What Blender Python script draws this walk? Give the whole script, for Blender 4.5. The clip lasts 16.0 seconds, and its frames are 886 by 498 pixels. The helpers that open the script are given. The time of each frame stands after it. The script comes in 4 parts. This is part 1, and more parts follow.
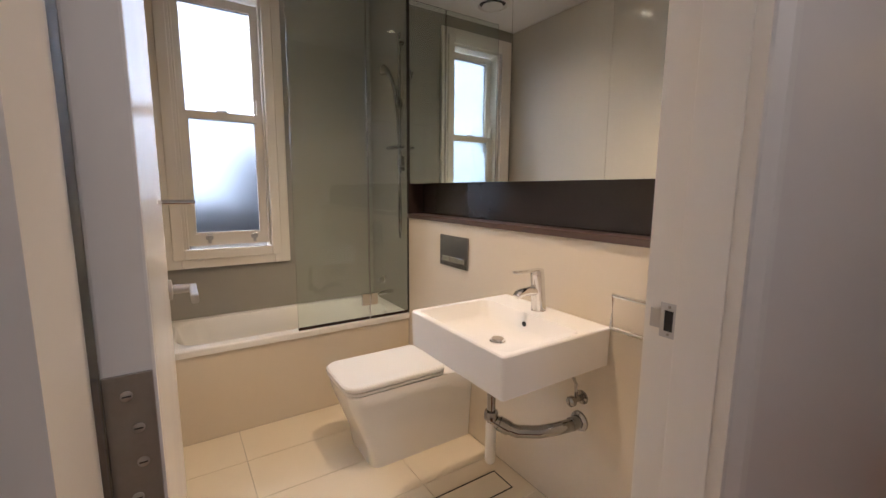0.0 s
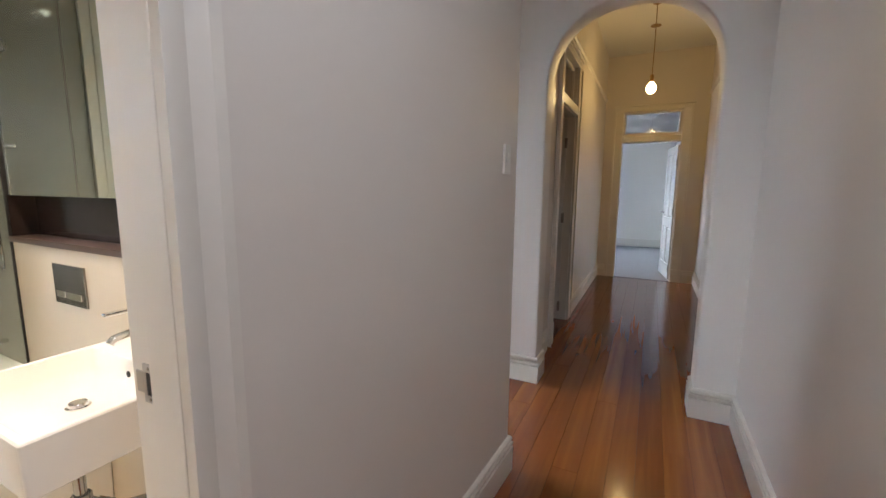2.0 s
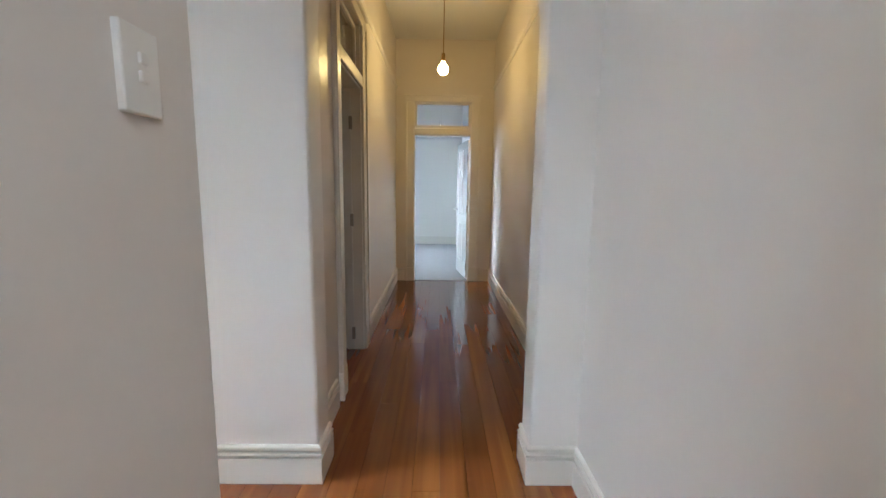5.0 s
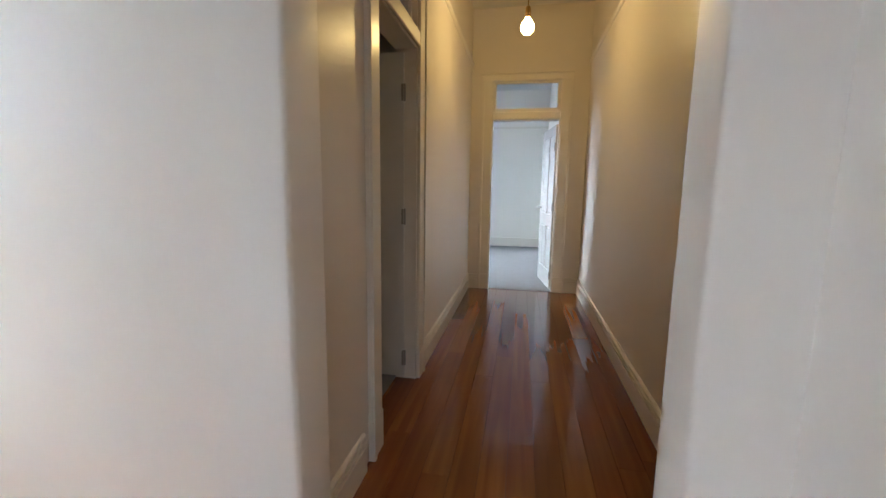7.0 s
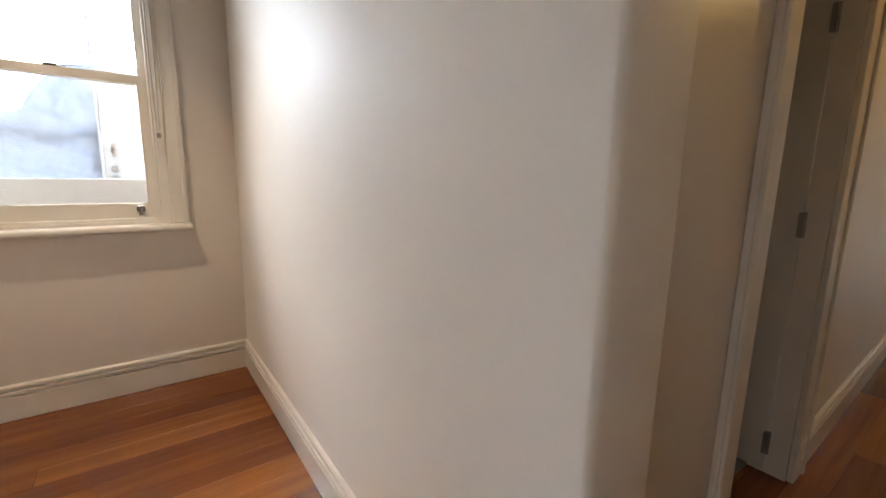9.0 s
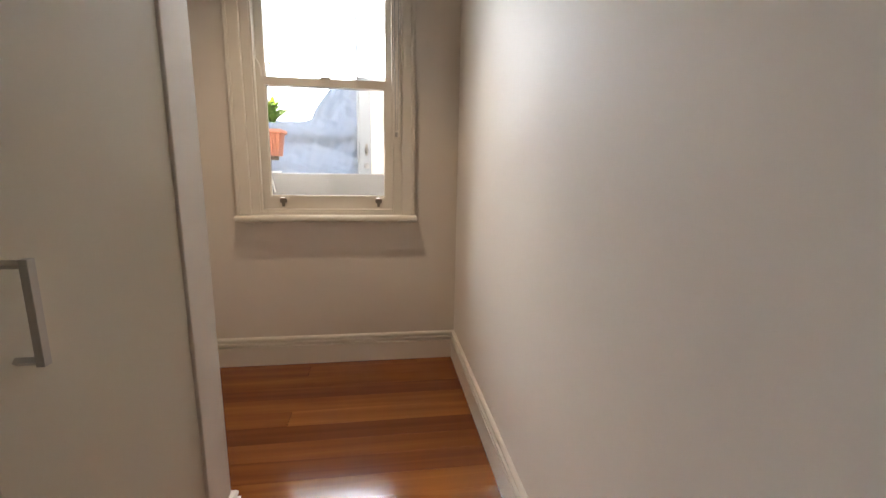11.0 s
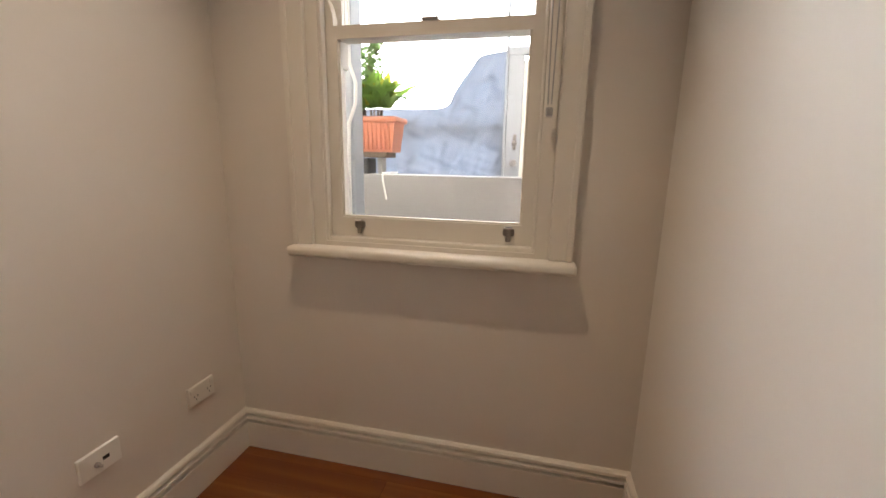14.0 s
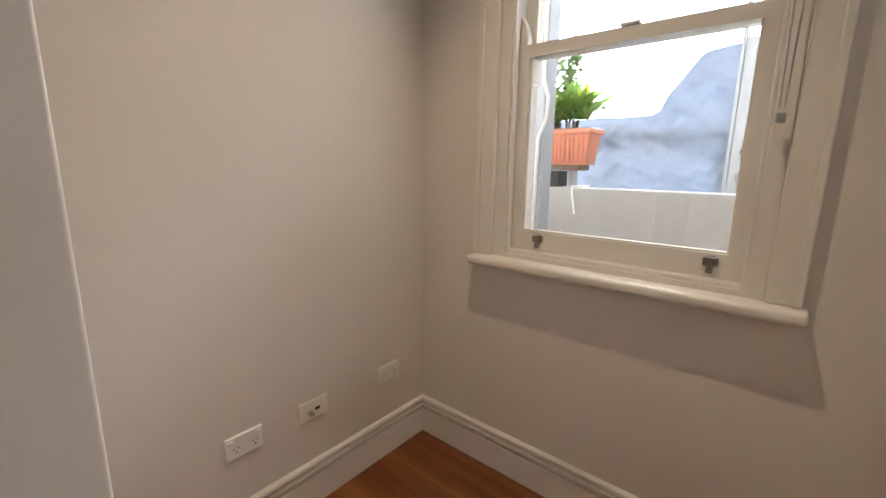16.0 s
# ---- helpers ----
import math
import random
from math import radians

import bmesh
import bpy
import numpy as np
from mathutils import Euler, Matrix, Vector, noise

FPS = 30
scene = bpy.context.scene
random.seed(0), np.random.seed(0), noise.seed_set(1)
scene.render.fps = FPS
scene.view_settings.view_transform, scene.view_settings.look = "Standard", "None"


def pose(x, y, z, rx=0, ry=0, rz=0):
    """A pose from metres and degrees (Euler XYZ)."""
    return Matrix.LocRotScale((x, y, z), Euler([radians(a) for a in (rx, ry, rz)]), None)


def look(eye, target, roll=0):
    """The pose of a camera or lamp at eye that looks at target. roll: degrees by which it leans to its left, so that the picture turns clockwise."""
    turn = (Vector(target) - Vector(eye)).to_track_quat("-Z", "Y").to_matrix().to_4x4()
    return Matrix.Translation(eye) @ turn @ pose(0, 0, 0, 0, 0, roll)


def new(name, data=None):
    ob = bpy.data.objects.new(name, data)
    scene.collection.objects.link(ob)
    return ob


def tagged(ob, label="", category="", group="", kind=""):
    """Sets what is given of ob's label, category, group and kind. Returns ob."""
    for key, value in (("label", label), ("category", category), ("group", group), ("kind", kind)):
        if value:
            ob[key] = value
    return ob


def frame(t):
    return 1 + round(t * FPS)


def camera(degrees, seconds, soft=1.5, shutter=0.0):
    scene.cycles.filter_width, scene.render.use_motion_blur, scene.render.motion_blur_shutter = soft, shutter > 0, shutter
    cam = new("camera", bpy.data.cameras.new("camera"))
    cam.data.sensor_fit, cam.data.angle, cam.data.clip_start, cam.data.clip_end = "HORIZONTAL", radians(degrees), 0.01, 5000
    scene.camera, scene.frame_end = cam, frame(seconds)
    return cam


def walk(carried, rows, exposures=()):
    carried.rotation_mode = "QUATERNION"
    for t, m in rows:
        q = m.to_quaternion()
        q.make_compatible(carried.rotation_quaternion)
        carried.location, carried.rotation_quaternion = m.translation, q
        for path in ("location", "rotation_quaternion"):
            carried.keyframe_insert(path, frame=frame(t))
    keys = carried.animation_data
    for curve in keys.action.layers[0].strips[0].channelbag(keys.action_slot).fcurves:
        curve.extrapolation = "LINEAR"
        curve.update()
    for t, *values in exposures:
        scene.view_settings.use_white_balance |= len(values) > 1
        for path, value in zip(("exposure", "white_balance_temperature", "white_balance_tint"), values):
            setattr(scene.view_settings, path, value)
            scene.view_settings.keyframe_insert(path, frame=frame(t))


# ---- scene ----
cam = camera(93.8, 16.0)
PATH = [
    (0, (-0.096, -0.306, 1.315), (-1.757, 0.772, 1.033), 0.4),
    (0.3, (-0.022, -0.297, 1.338), (-1.621, 0.87, 1.055), 0.6),
    (0.8, (0.096, -0.198, 1.365), (-1.366, 1.139, 1.092), 0.6),
    (1, (0.136, -0.141, 1.373), (-1.255, 1.269, 1.097), 0.6),
    (1.5, (0.206, 0.015, 1.395), (-0.956, 1.619, 1.114), 0.6),
    (2, (0.235, 0.132, 1.398), (-0.65, 1.903, 1.113), 0.5),
    (2.5, (0.235, 0.231, 1.388), (-0.358, 2.12, 1.102), 0.7),
    (3, (0.178, 0.392, 1.384), (-0.146, 2.345, 1.1), 0.7),
    (3.5, (0.127, 0.562, 1.394), (0.006, 2.538, 1.109), 0.8),
    (4, (0.099, 0.74, 1.388), (0.105, 2.72, 1.105), 0.7),
    (4.2, (0.099, 0.847, 1.39), (0.132, 2.826, 1.103), 0.8),
    (6.3, (0.164, 1.747, 1.309), (0.048, 3.725, 1.036), 0.8),
    (6.5, (0.175, 1.833, 1.317), (0.002, 3.806, 1.037), 0.8),
    (7, (0.147, 2.033, 1.291), (-0.217, 3.978, 1.004), 0.8),
    (7.5, (0.085, 2.177, 1.258), (-0.555, 4.049, 0.964), 0.7),
    (8, (-0.012, 2.296, 1.258), (-0.974, 4.025, 0.965), 0.9),
    (8.5, (-0.109, 2.377, 1.259), (-1.374, 3.894, 0.946), 1.2),
    (9, (-0.122, 2.487, 1.273), (-1.707, 3.659, 0.933), 1.0),
    (10, (-0.117, 2.523, 1.272), (-2.006, 3.064, 0.9), 1.0),
    (12.3, (-0.974, 2.572, 1.3), (-2.932, 2.604, 0.894), 0.9),
    (12.5, (-1.061, 2.623, 1.312), (-3.016, 2.582, 0.894), 0.9),
    (13, (-1.242, 2.589, 1.333), (-3.191, 2.484, 0.896), 1.2),
    (13.5, (-1.402, 2.589, 1.335), (-3.337, 2.351, 0.889), 1.1),
    (14.5, (-1.602, 2.628, 1.312), (-3.446, 1.975, 0.897), 1.0),
    (15, (-1.605, 2.633, 1.346), (-3.345, 1.746, 0.919), 0.8),
    (15.2, (-1.603, 2.658, 1.329), (-3.286, 1.655, 0.93), 0.8),
    (16, (-1.568, 2.664, 1.343), (-3.079, 1.413, 0.951), 0.8),
]
EXPOSURE = [(0, -0.2, 5850, 16), (1, 0.05, 5750, 14), (2, 0.5, 5500, 8), (3, 0.95, 5350, 4), (4.2, 1.05, 5300, 2), (6.3, 1.1, 5250, 2), (7.5, 0.85, 5800, 6), (9, 0.5, 6250, 8), (10, 0.3, 6350, 8), (12.3, -0.15, 6650, 11), (14.5, -0.1, 6500, 10), (16, 0.0, 6100, 8)]
walk(cam, [(t, look(eye, aim, roll)) for t, eye, aim, roll in PATH], EXPOSURE)

# ---- world and lights ----
world = bpy.data.worlds.new("world")
scene.world = world
world.use_nodes = True
wn = world.node_tree.nodes
sky = wn.new("ShaderNodeTexSky")
sky.sky_type = "NISHITA"
sky.sun_disc = False
sky.sun_elevation = radians(52)
sky.sun_rotation = radians(100)
sky.dust_density = 4.0
world.node_tree.links.new(sky.outputs[0], wn["Background"].inputs[0])
wn["Background"].inputs[1].default_value = 0.15


def sun_lamp():
    d = bpy.data.lights.new("sun", "SUN")
    d.energy, d.angle, d.color = 2.5, radians(0.5), (1, 0.95, 0.88)
    ob = new("sun", d)
    ob.matrix_world = look((6, 1, 9), (0, 0, 0))


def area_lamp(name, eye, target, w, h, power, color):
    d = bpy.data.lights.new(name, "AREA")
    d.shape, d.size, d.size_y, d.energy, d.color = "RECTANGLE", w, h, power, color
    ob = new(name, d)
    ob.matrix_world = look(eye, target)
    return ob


def spot_lamp(name, eye, target, power, color, size=130, radius=0.03):
    d = bpy.data.lights.new(name, "SPOT")
    d.energy, d.color, d.spot_size, d.spot_blend, d.shadow_soft_size = power, color, radians(size), 0.8, radius
    ob = new(name, d)
    ob.matrix_world = look(eye, target)
    return ob


DAY = (0.78, 0.9, 1.0)
WARM = (1.0, 0.73, 0.45)
sun_lamp()
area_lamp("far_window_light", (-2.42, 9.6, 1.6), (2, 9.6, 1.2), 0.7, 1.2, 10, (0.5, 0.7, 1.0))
spot_lamp("bath_downlight_a", (-1.3, 0.5, 2.62), (-1.4, 0.45, 0), 108, WARM, 115)
spot_lamp("bath_downlight_b", (-2.15, 0.15, 2.62), (-2.15, 0.15, 0), 14, WARM)
spot_lamp("nook_downlight", (-2.3, 2.1, 3.1), (-2.32, 2.05, 0), 76, (1.0, 0.78, 0.56), 84, 0.02)
# added fill above the hall to brighten its walls, no known fitting there
spot_lamp("hall_fill_light", (0.3, 0.2, 3.12), (0.3, 0.2, 0), 58, (0.97, 0.95, 0.98), 160, 0.3)
bulb_lamp = bpy.data.lights.new("pendant_light", "POINT")
bulb_lamp.energy, bulb_lamp.color, bulb_lamp.shadow_soft_size = 3.4, (1.0, 0.64, 0.24), 0.045
new("pendant_light", bulb_lamp).location = (0.136, 5.5, 2.54)

# ---- materials ----


def mat(name, color, rough=0.5, metal=0.0, var=0.06, scale=6.0, grain=60.0, bump=0.05, spec=0.5, dist=0.002):
    """A surface with large soft variation, fine grain and slight relief."""
    m = bpy.data.materials.new(name)
    m.use_nodes = True
    n, l = m.node_tree.nodes, m.node_tree.links
    b = n["Principled BSDF"]
    b.inputs["Roughness"].default_value = rough
    b.inputs["Metallic"].default_value = metal
    b.inputs["Specular IOR Level"].default_value = spec
    tc = n.new("ShaderNodeTexCoord")
    big, fine = n.new("ShaderNodeTexNoise"), n.new("ShaderNodeTexNoise")
    big.inputs["Scale"].default_value, fine.inputs["Scale"].default_value = scale, grain
    big.inputs["Detail"].default_value, fine.inputs["Detail"].default_value = 3, 3
    geo = n.new("ShaderNodeNewGeometry")
    l.new(geo.outputs["Position"], big.inputs["Vector"])
    l.new(geo.outputs["Position"], fine.inputs["Vector"])
    mixn = n.new("ShaderNodeMix")
    mixn.data_type = "RGBA"
    dark = [c * (1 - var) for c in color]
    light = [min(1, c * (1 + var)) for c in color]
    mixn.inputs["A"].default_value = (*dark, 1)
    mixn.inputs["B"].default_value = (*light, 1)
    add = n.new("ShaderNodeMath")
    add.operation = "MULTIPLY_ADD"
    add.inputs[1].default_value = 0.35
    sub = n.new("ShaderNodeMath")
    sub.operation = "MULTIPLY"
    sub.inputs[1].default_value = 0.65
    l.new(big.outputs["Fac"], sub.inputs[0])
    l.new(fine.outputs["Fac"], add.inputs[0])
    l.new(sub.outputs[0], add.inputs[2])
    l.new(add.outputs[0], mixn.inputs["Factor"])
    l.new(mixn.outputs["Result"], b.inputs["Base Color"])
    rr = n.new("ShaderNodeMapRange")
    rr.inputs["To Min"].default_value, rr.inputs["To Max"].default_value = max(0.02, rough * 0.85), min(1, rough * 1.15)
    l.new(big.outputs["Fac"], rr.inputs["Value"])
    l.new(rr.outputs[0], b.inputs["Roughness"])
    if bump:
        bp = n.new("ShaderNodeBump")
        bp.inputs["Strength"].default_value, bp.inputs["Distance"].default_value = bump, dist
        l.new(add.outputs[0], bp.inputs["Height"])
        l.new(bp.outputs[0], b.inputs["Normal"])
    return m


def wood_floor():
    m = mat("timber", (0.3, 0.1, 0.03), 0.16, var=0.1, bump=0.0)
    n, l = m.node_tree.nodes, m.node_tree.links
    b = n["Principled BSDF"]
    info, geo = n.new("ShaderNodeObjectInfo"), n.new("ShaderNodeNewGeometry")
    shift = n.new("ShaderNodeVectorMath")
    shift.operation = "ADD"
    rnd = n.new("ShaderNodeCombineXYZ")
    l.new(info.outputs["Random"], rnd.inputs[2])
    big = n.new("ShaderNodeVectorMath")
    big.operation = "SCALE"
    big.inputs["Scale"].default_value = 37
    l.new(rnd.outputs[0], big.inputs[0])
    l.new(geo.outputs["Position"], shift.inputs[0])
    l.new(big.outputs[0], shift.inputs[1])
    mp = n.new("ShaderNodeMapping")
    mp.inputs["Scale"].default_value = (13, 0.5, 1)
    l.new(shift.outputs[0], mp.inputs[0])
    grain = n.new("ShaderNodeTexNoise")
    grain.inputs["Scale"].default_value, grain.inputs["Detail"].default_value = 1.6, 3
    grain.inputs["Distortion"].default_value = 0.4
    l.new(mp.outputs[0], grain.inputs["Vector"])
    ramp = n.new("ShaderNodeValToRGB")
    e = ramp.color_ramp.elements
    e[0].position, e[0].color = 0.0, (0.1, 0.027, 0.008, 1)
    e[1].position, e[1].color = 1.0, (0.42, 0.18, 0.042, 1)
    for at, col in ((0.3, (0.155, 0.043, 0.011, 1)), (0.55, (0.21, 0.064, 0.014, 1)), (0.75, (0.28, 0.098, 0.021, 1))):
        ramp.color_ramp.elements.new(at).color = col
    mixf = n.new("ShaderNodeMath")
    mixf.operation = "MULTIPLY_ADD"
    mixf.inputs[1].default_value = 0.42
    part2 = n.new("ShaderNodeMapRange")
    part2.inputs["From Min"].default_value, part2.inputs["From Max"].default_value = 0.25, 0.75
    part2.inputs["To Min"].default_value, part2.inputs["To Max"].default_value = 0.1, 0.42
    l.new(grain.outputs["Fac"], part2.inputs["Value"])
    l.new(info.outputs["Random"], mixf.inputs[0])
    l.new(part2.outputs[0], mixf.inputs[2])
    l.new(mixf.outputs[0], ramp.inputs["Fac"])
    l.new(ramp.outputs[0], b.inputs["Base Color"])
    b.inputs["Coat Weight"].default_value, b.inputs["Coat Roughness"].default_value = 0.2, 0.08
    bp = n.new("ShaderNodeBump")
    bp.inputs["Strength"].default_value, bp.inputs["Distance"].default_value = 0.015, 0.001
    wav = n.new("ShaderNodeTexNoise")
    wav.inputs["Scale"].default_value = 9
    l.new(geo.outputs["Position"], wav.inputs["Vector"])
    l.new(wav.outputs["Fac"], bp.inputs["Height"])
    l.new(bp.outputs[0], b.inputs["Normal"])
    return m


def glass(name, rough=0.0, color=(1, 1, 1)):
    m = bpy.data.materials.new(name)
    m.use_nodes = True
    b = m.node_tree.nodes["Principled BSDF"]
    b.inputs["Base Color"].default_value = (*color, 1)
    b.inputs["Transmission Weight"].default_value = 1
    b.inputs["Roughness"].default_value = rough
    b.inputs["IOR"].default_value = 1.45
    return m


def glow(name, color, power):
    m = bpy.data.materials.new(name)
    m.use_nodes = True
    b = m.node_tree.nodes["Principled BSDF"]
    b.inputs["Base Color"].default_value = (*color, 1)
    b.inputs["Emission Color"].default_value = (*color, 1)
    b.inputs["Emission Strength"].default_value = power
    return m


PAINT = mat("wall_paint", (0.71, 0.65, 0.58), 0.35, var=0.03, scale=1.3, grain=90, bump=0.08, dist=0.0015)
WHITE = mat("white_plaster", (0.82, 0.775, 0.71), 0.42, var=0.03, scale=1.6, grain=40, bump=0.16, dist=0.003)
CEIL = mat("ceiling_paint", (0.78, 0.76, 0.72), 0.7, var=0.02, bump=0.05)
TRIM = mat("trim_enamel", (0.74, 0.69, 0.61), 0.3, var=0.03, scale=3, grain=30, bump=0.06)
DOORP = mat("door_enamel", (0.7, 0.67, 0.62), 0.22, var=0.025, scale=3, grain=40, bump=0.05)
CUPB = mat("cupboard_paint", (0.6, 0.555, 0.46), 0.34, var=0.02, scale=2, grain=60, bump=0.04)
TIMBER = wood_floor()
SUB = mat("subfloor", (0.06, 0.03, 0.015), 0.8)
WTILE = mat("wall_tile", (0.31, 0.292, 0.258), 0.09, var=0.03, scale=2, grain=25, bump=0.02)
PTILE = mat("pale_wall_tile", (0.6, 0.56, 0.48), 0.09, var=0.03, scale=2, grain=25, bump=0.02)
CTILE = mat("cream_tile", (0.66, 0.58, 0.46), 0.16, var=0.035, scale=3, grain=25, bump=0.03)
FTILE = mat("floor_tile", (0.72, 0.63, 0.48), 0.32, var=0.04, scale=4, grain=35, bump=0.05)
GROUT = mat("grout", (0.42, 0.36, 0.28), 0.9)
CERAM = mat("white_ceramic", (0.82, 0.8, 0.77), 0.06, var=0.01, bump=0.0)
ACRYL = mat("bath_enamel", (0.78, 0.77, 0.74), 0.1, var=0.015, bump=0.0)
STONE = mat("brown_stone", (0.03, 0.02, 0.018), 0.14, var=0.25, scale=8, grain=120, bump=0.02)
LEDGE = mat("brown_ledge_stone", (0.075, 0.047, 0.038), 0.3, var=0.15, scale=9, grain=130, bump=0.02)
CHROME = mat("chrome", (0.78, 0.77, 0.76), 0.07, metal=1.0, var=0.02, bump=0.0)
STEEL = mat("satin_steel", (0.48, 0.46, 0.44), 0.34, metal=1.0, var=0.08, grain=150, bump=0.03)
# chrome copy, colour darkened for shade under the basin; also on the shower rail
PIPE = mat("shaded_chrome", (0.36, 0.35, 0.335), 0.12, metal=1.0, var=0.12, scale=25, bump=0.0)
AGED = mat("aged_steel", (0.3, 0.27, 0.24), 0.38, metal=0.9, var=0.2, scale=30, grain=150, bump=0.06)
DARKCHROME = mat("dark_chrome", (0.3, 0.29, 0.28), 0.18, metal=1.0, var=0.05, bump=0.0)
BLACK = mat("black_hole", (0.012, 0.011, 0.01), 0.6)
MIRROR = mat("mirror_silver", (0.86, 0.88, 0.87), 0.0, metal=1.0, var=0.005, bump=0.0)
GLASS = glass("clear_glass")
SCREEN = glass("screen_glass", 0.0, (0.86, 0.94, 0.91))
FROST = glass("frosted_glass", 0.38, (0.06, 0.067, 0.078))
PLAST = mat("white_plastic", (0.8, 0.77, 0.71), 0.35, var=0.015, bump=0.0)
BULB = glow("bulb_glow", (1.0, 0.62, 0.2), 30)
SPOTG = glow("downlight_glow", (1.0, 0.85, 0.62), 25)
BRASS = mat("aged_brass", (0.32, 0.2, 0.08), 0.4, metal=0.9, var=0.15)
CARPET = mat("grey_carpet", (0.24, 0.23, 0.235), 0.95, var=0.18, scale=10, grain=260, bump=0.6, dist=0.006)
RENDERW = mat("white_render", (0.33, 0.305, 0.28), 0.85, var=0.07, scale=4, grain=50, bump=0.3, dist=0.004)
TARP = mat("blue_grey_tarp", (0.23, 0.255, 0.3), 0.5, var=0.12, scale=7, grain=60, bump=0.02)
TERRA = mat("terracotta_plastic", (0.5, 0.17, 0.09), 0.55, var=0.08, scale=9, grain=80, bump=0.06)
LEAF = mat("green_leaf", (0.13, 0.25, 0.05), 0.4, var=0.35, scale=16, grain=60, bump=0.05)
LEAFY = mat("yellow_leaf", (0.45, 0.42, 0.05), 0.45, var=0.25, scale=16, grain=60, bump=0.05)
JADE = mat("jade_leaf", (0.16, 0.24, 0.1), 0.4, var=0.3, scale=20)
BARK = mat("bark", (0.12, 0.08, 0.05), 0.85, var=0.25, scale=30, bump=0.3)
GROUND = mat("paving", (0.3, 0.29, 0.28), 0.9, var=0.12, scale=3, grain=60, bump=0.3)
BLUEW = mat("painted_joinery", (0.36, 0.375, 0.39), 0.45, var=0.05, scale=5, bump=0.08)


def translucent(m, color):
    """Lets light through a leaf."""
    n, l = m.node_tree.nodes, m.node_tree.links
    t, x = n.new("ShaderNodeBsdfTranslucent"), n.new("ShaderNodeMixShader")
    t.inputs[0].default_value = (*color, 1)
    x.inputs[0].default_value = 0.45
    l.new(n["Principled BSDF"].outputs[0], x.inputs[1])
    l.new(t.outputs[0], x.inputs[2])
    l.new(x.outputs[0], n["Material Output"].inputs[0])


translucent(LEAF, (0.3, 0.46, 0.08))
translucent(LEAFY, (0.5, 0.46, 0.06))
translucent(JADE, (0.24, 0.34, 0.13))

# ---- mesh helpers ----


def add_box(bm, x0, x1, y0, y1, z0, z1):
    v = [bm.verts.new((x, y, z)) for x in (x0, x1) for y in (y0, y1) for z in (z0, z1)]
    for f in ((0, 1, 3, 2), (4, 6, 7, 5), (0, 4, 5, 1), (2, 3, 7, 6), (0, 2, 6, 4), (1, 5, 7, 3)):
        bm.faces.new([v[i] for i in f])


def box(x0, x1, y0, y1, z0, z1, bev=0.0, seg=2):
    bm = bmesh.new()
    add_box(bm, min(x0, x1), max(x0, x1), min(y0, y1), max(y0, y1), min(z0, z1), max(z0, z1))
    if bev:
        bmesh.ops.bevel(bm, geom=bm.edges[:], offset=bev, segments=seg, affect="EDGES", profile=0.5)
    return bm


def boxes(*rows):
    bm = bmesh.new()
    for r in rows:
        add_box(bm, *r)
    return bm


def prism(poly, z0, z1, bev=0.0):
    bm = bmesh.new()
    a = [bm.verts.new((x, y, z0)) for x, y in poly]
    b = [bm.verts.new((x, y, z1)) for x, y in poly]
    bm.faces.new(a[::-1])
    bm.faces.new(b)
    k = len(poly)
    for i in range(k):
        bm.faces.new((a[i], a[(i + 1) % k], b[(i + 1) % k], b[i]))
    if bev:
        bmesh.ops.bevel(bm, geom=[e for e in bm.edges if abs(e.verts[0].co.z - e.verts[1].co.z) > 0.01], offset=bev, segments=3, affect="EDGES", profile=0.5)
    bmesh.ops.recalc_face_normals(bm, faces=bm.faces[:])
    return bm


def tube(points, r, n=10, bm=None):
    bm = bm or bmesh.new()
    pts = [Vector(p) for p in points]
    rings = []
    for i, p in enumerate(pts):
        d = (pts[min(i + 1, len(pts) - 1)] - pts[max(i - 1, 0)]).normalized()
        up = Vector((0, 0, 1)) if abs(d.z) < 0.9 else Vector((1, 0, 0))
        s = d.cross(up).normalized()
        u = s.cross(d)
        rr = r[i] if isinstance(r, (list, tuple)) else r
        rings.append([bm.verts.new(p + rr * (math.cos(2 * math.pi * k / n) * s + math.sin(2 * math.pi * k / n) * u)) for k in range(n)])
    for a, b in zip(rings, rings[1:]):
        for k in range(n):
            bm.faces.new((a[k], a[(k + 1) % n], b[(k + 1) % n], b[k]))
    bm.faces.new(rings[0][::-1])
    bm.faces.new(rings[-1])
    bmesh.ops.recalc_face_normals(bm, faces=bm.faces[:])
    return bm


def arc(c, r, a0, a1, n, plane="xz"):
    out = []
    for i in range(n + 1):
        a = radians(a0 + (a1 - a0) * i / n)
        p = [c[0], c[1], c[2]]
        p["xyz".index(plane[0])] += r * math.cos(a)
        p["xyz".index(plane[1])] += r * math.sin(a)
        out.append(tuple(p))
    return out


def lathe(profile, c, n=24, axis="z"):
    """profile: (radius, height) along the axis from c."""
    bm = bmesh.new()
    rings = []
    for r, h in profile:
        ring = []
        for k in range(n):
            a = 2 * math.pi * k / n
            q = [r * math.cos(a), r * math.sin(a), h]
            if axis == "y":
                q = [q[0], q[2], q[1]]
            elif axis == "x":
                q = [q[2], q[0], q[1]]
            ring.append(bm.verts.new((c[0] + q[0], c[1] + q[1], c[2] + q[2])))
        rings.append(ring)
    for a, b in zip(rings, rings[1:]):
        for k in range(n):
            bm.faces.new((a[k], a[(k + 1) % n], b[(k + 1) % n], b[k]))
    bm.faces.new(rings[0][::-1])
    bm.faces.new(rings[-1])
    bmesh.ops.recalc_face_normals(bm, faces=bm.faces[:])
    return bm


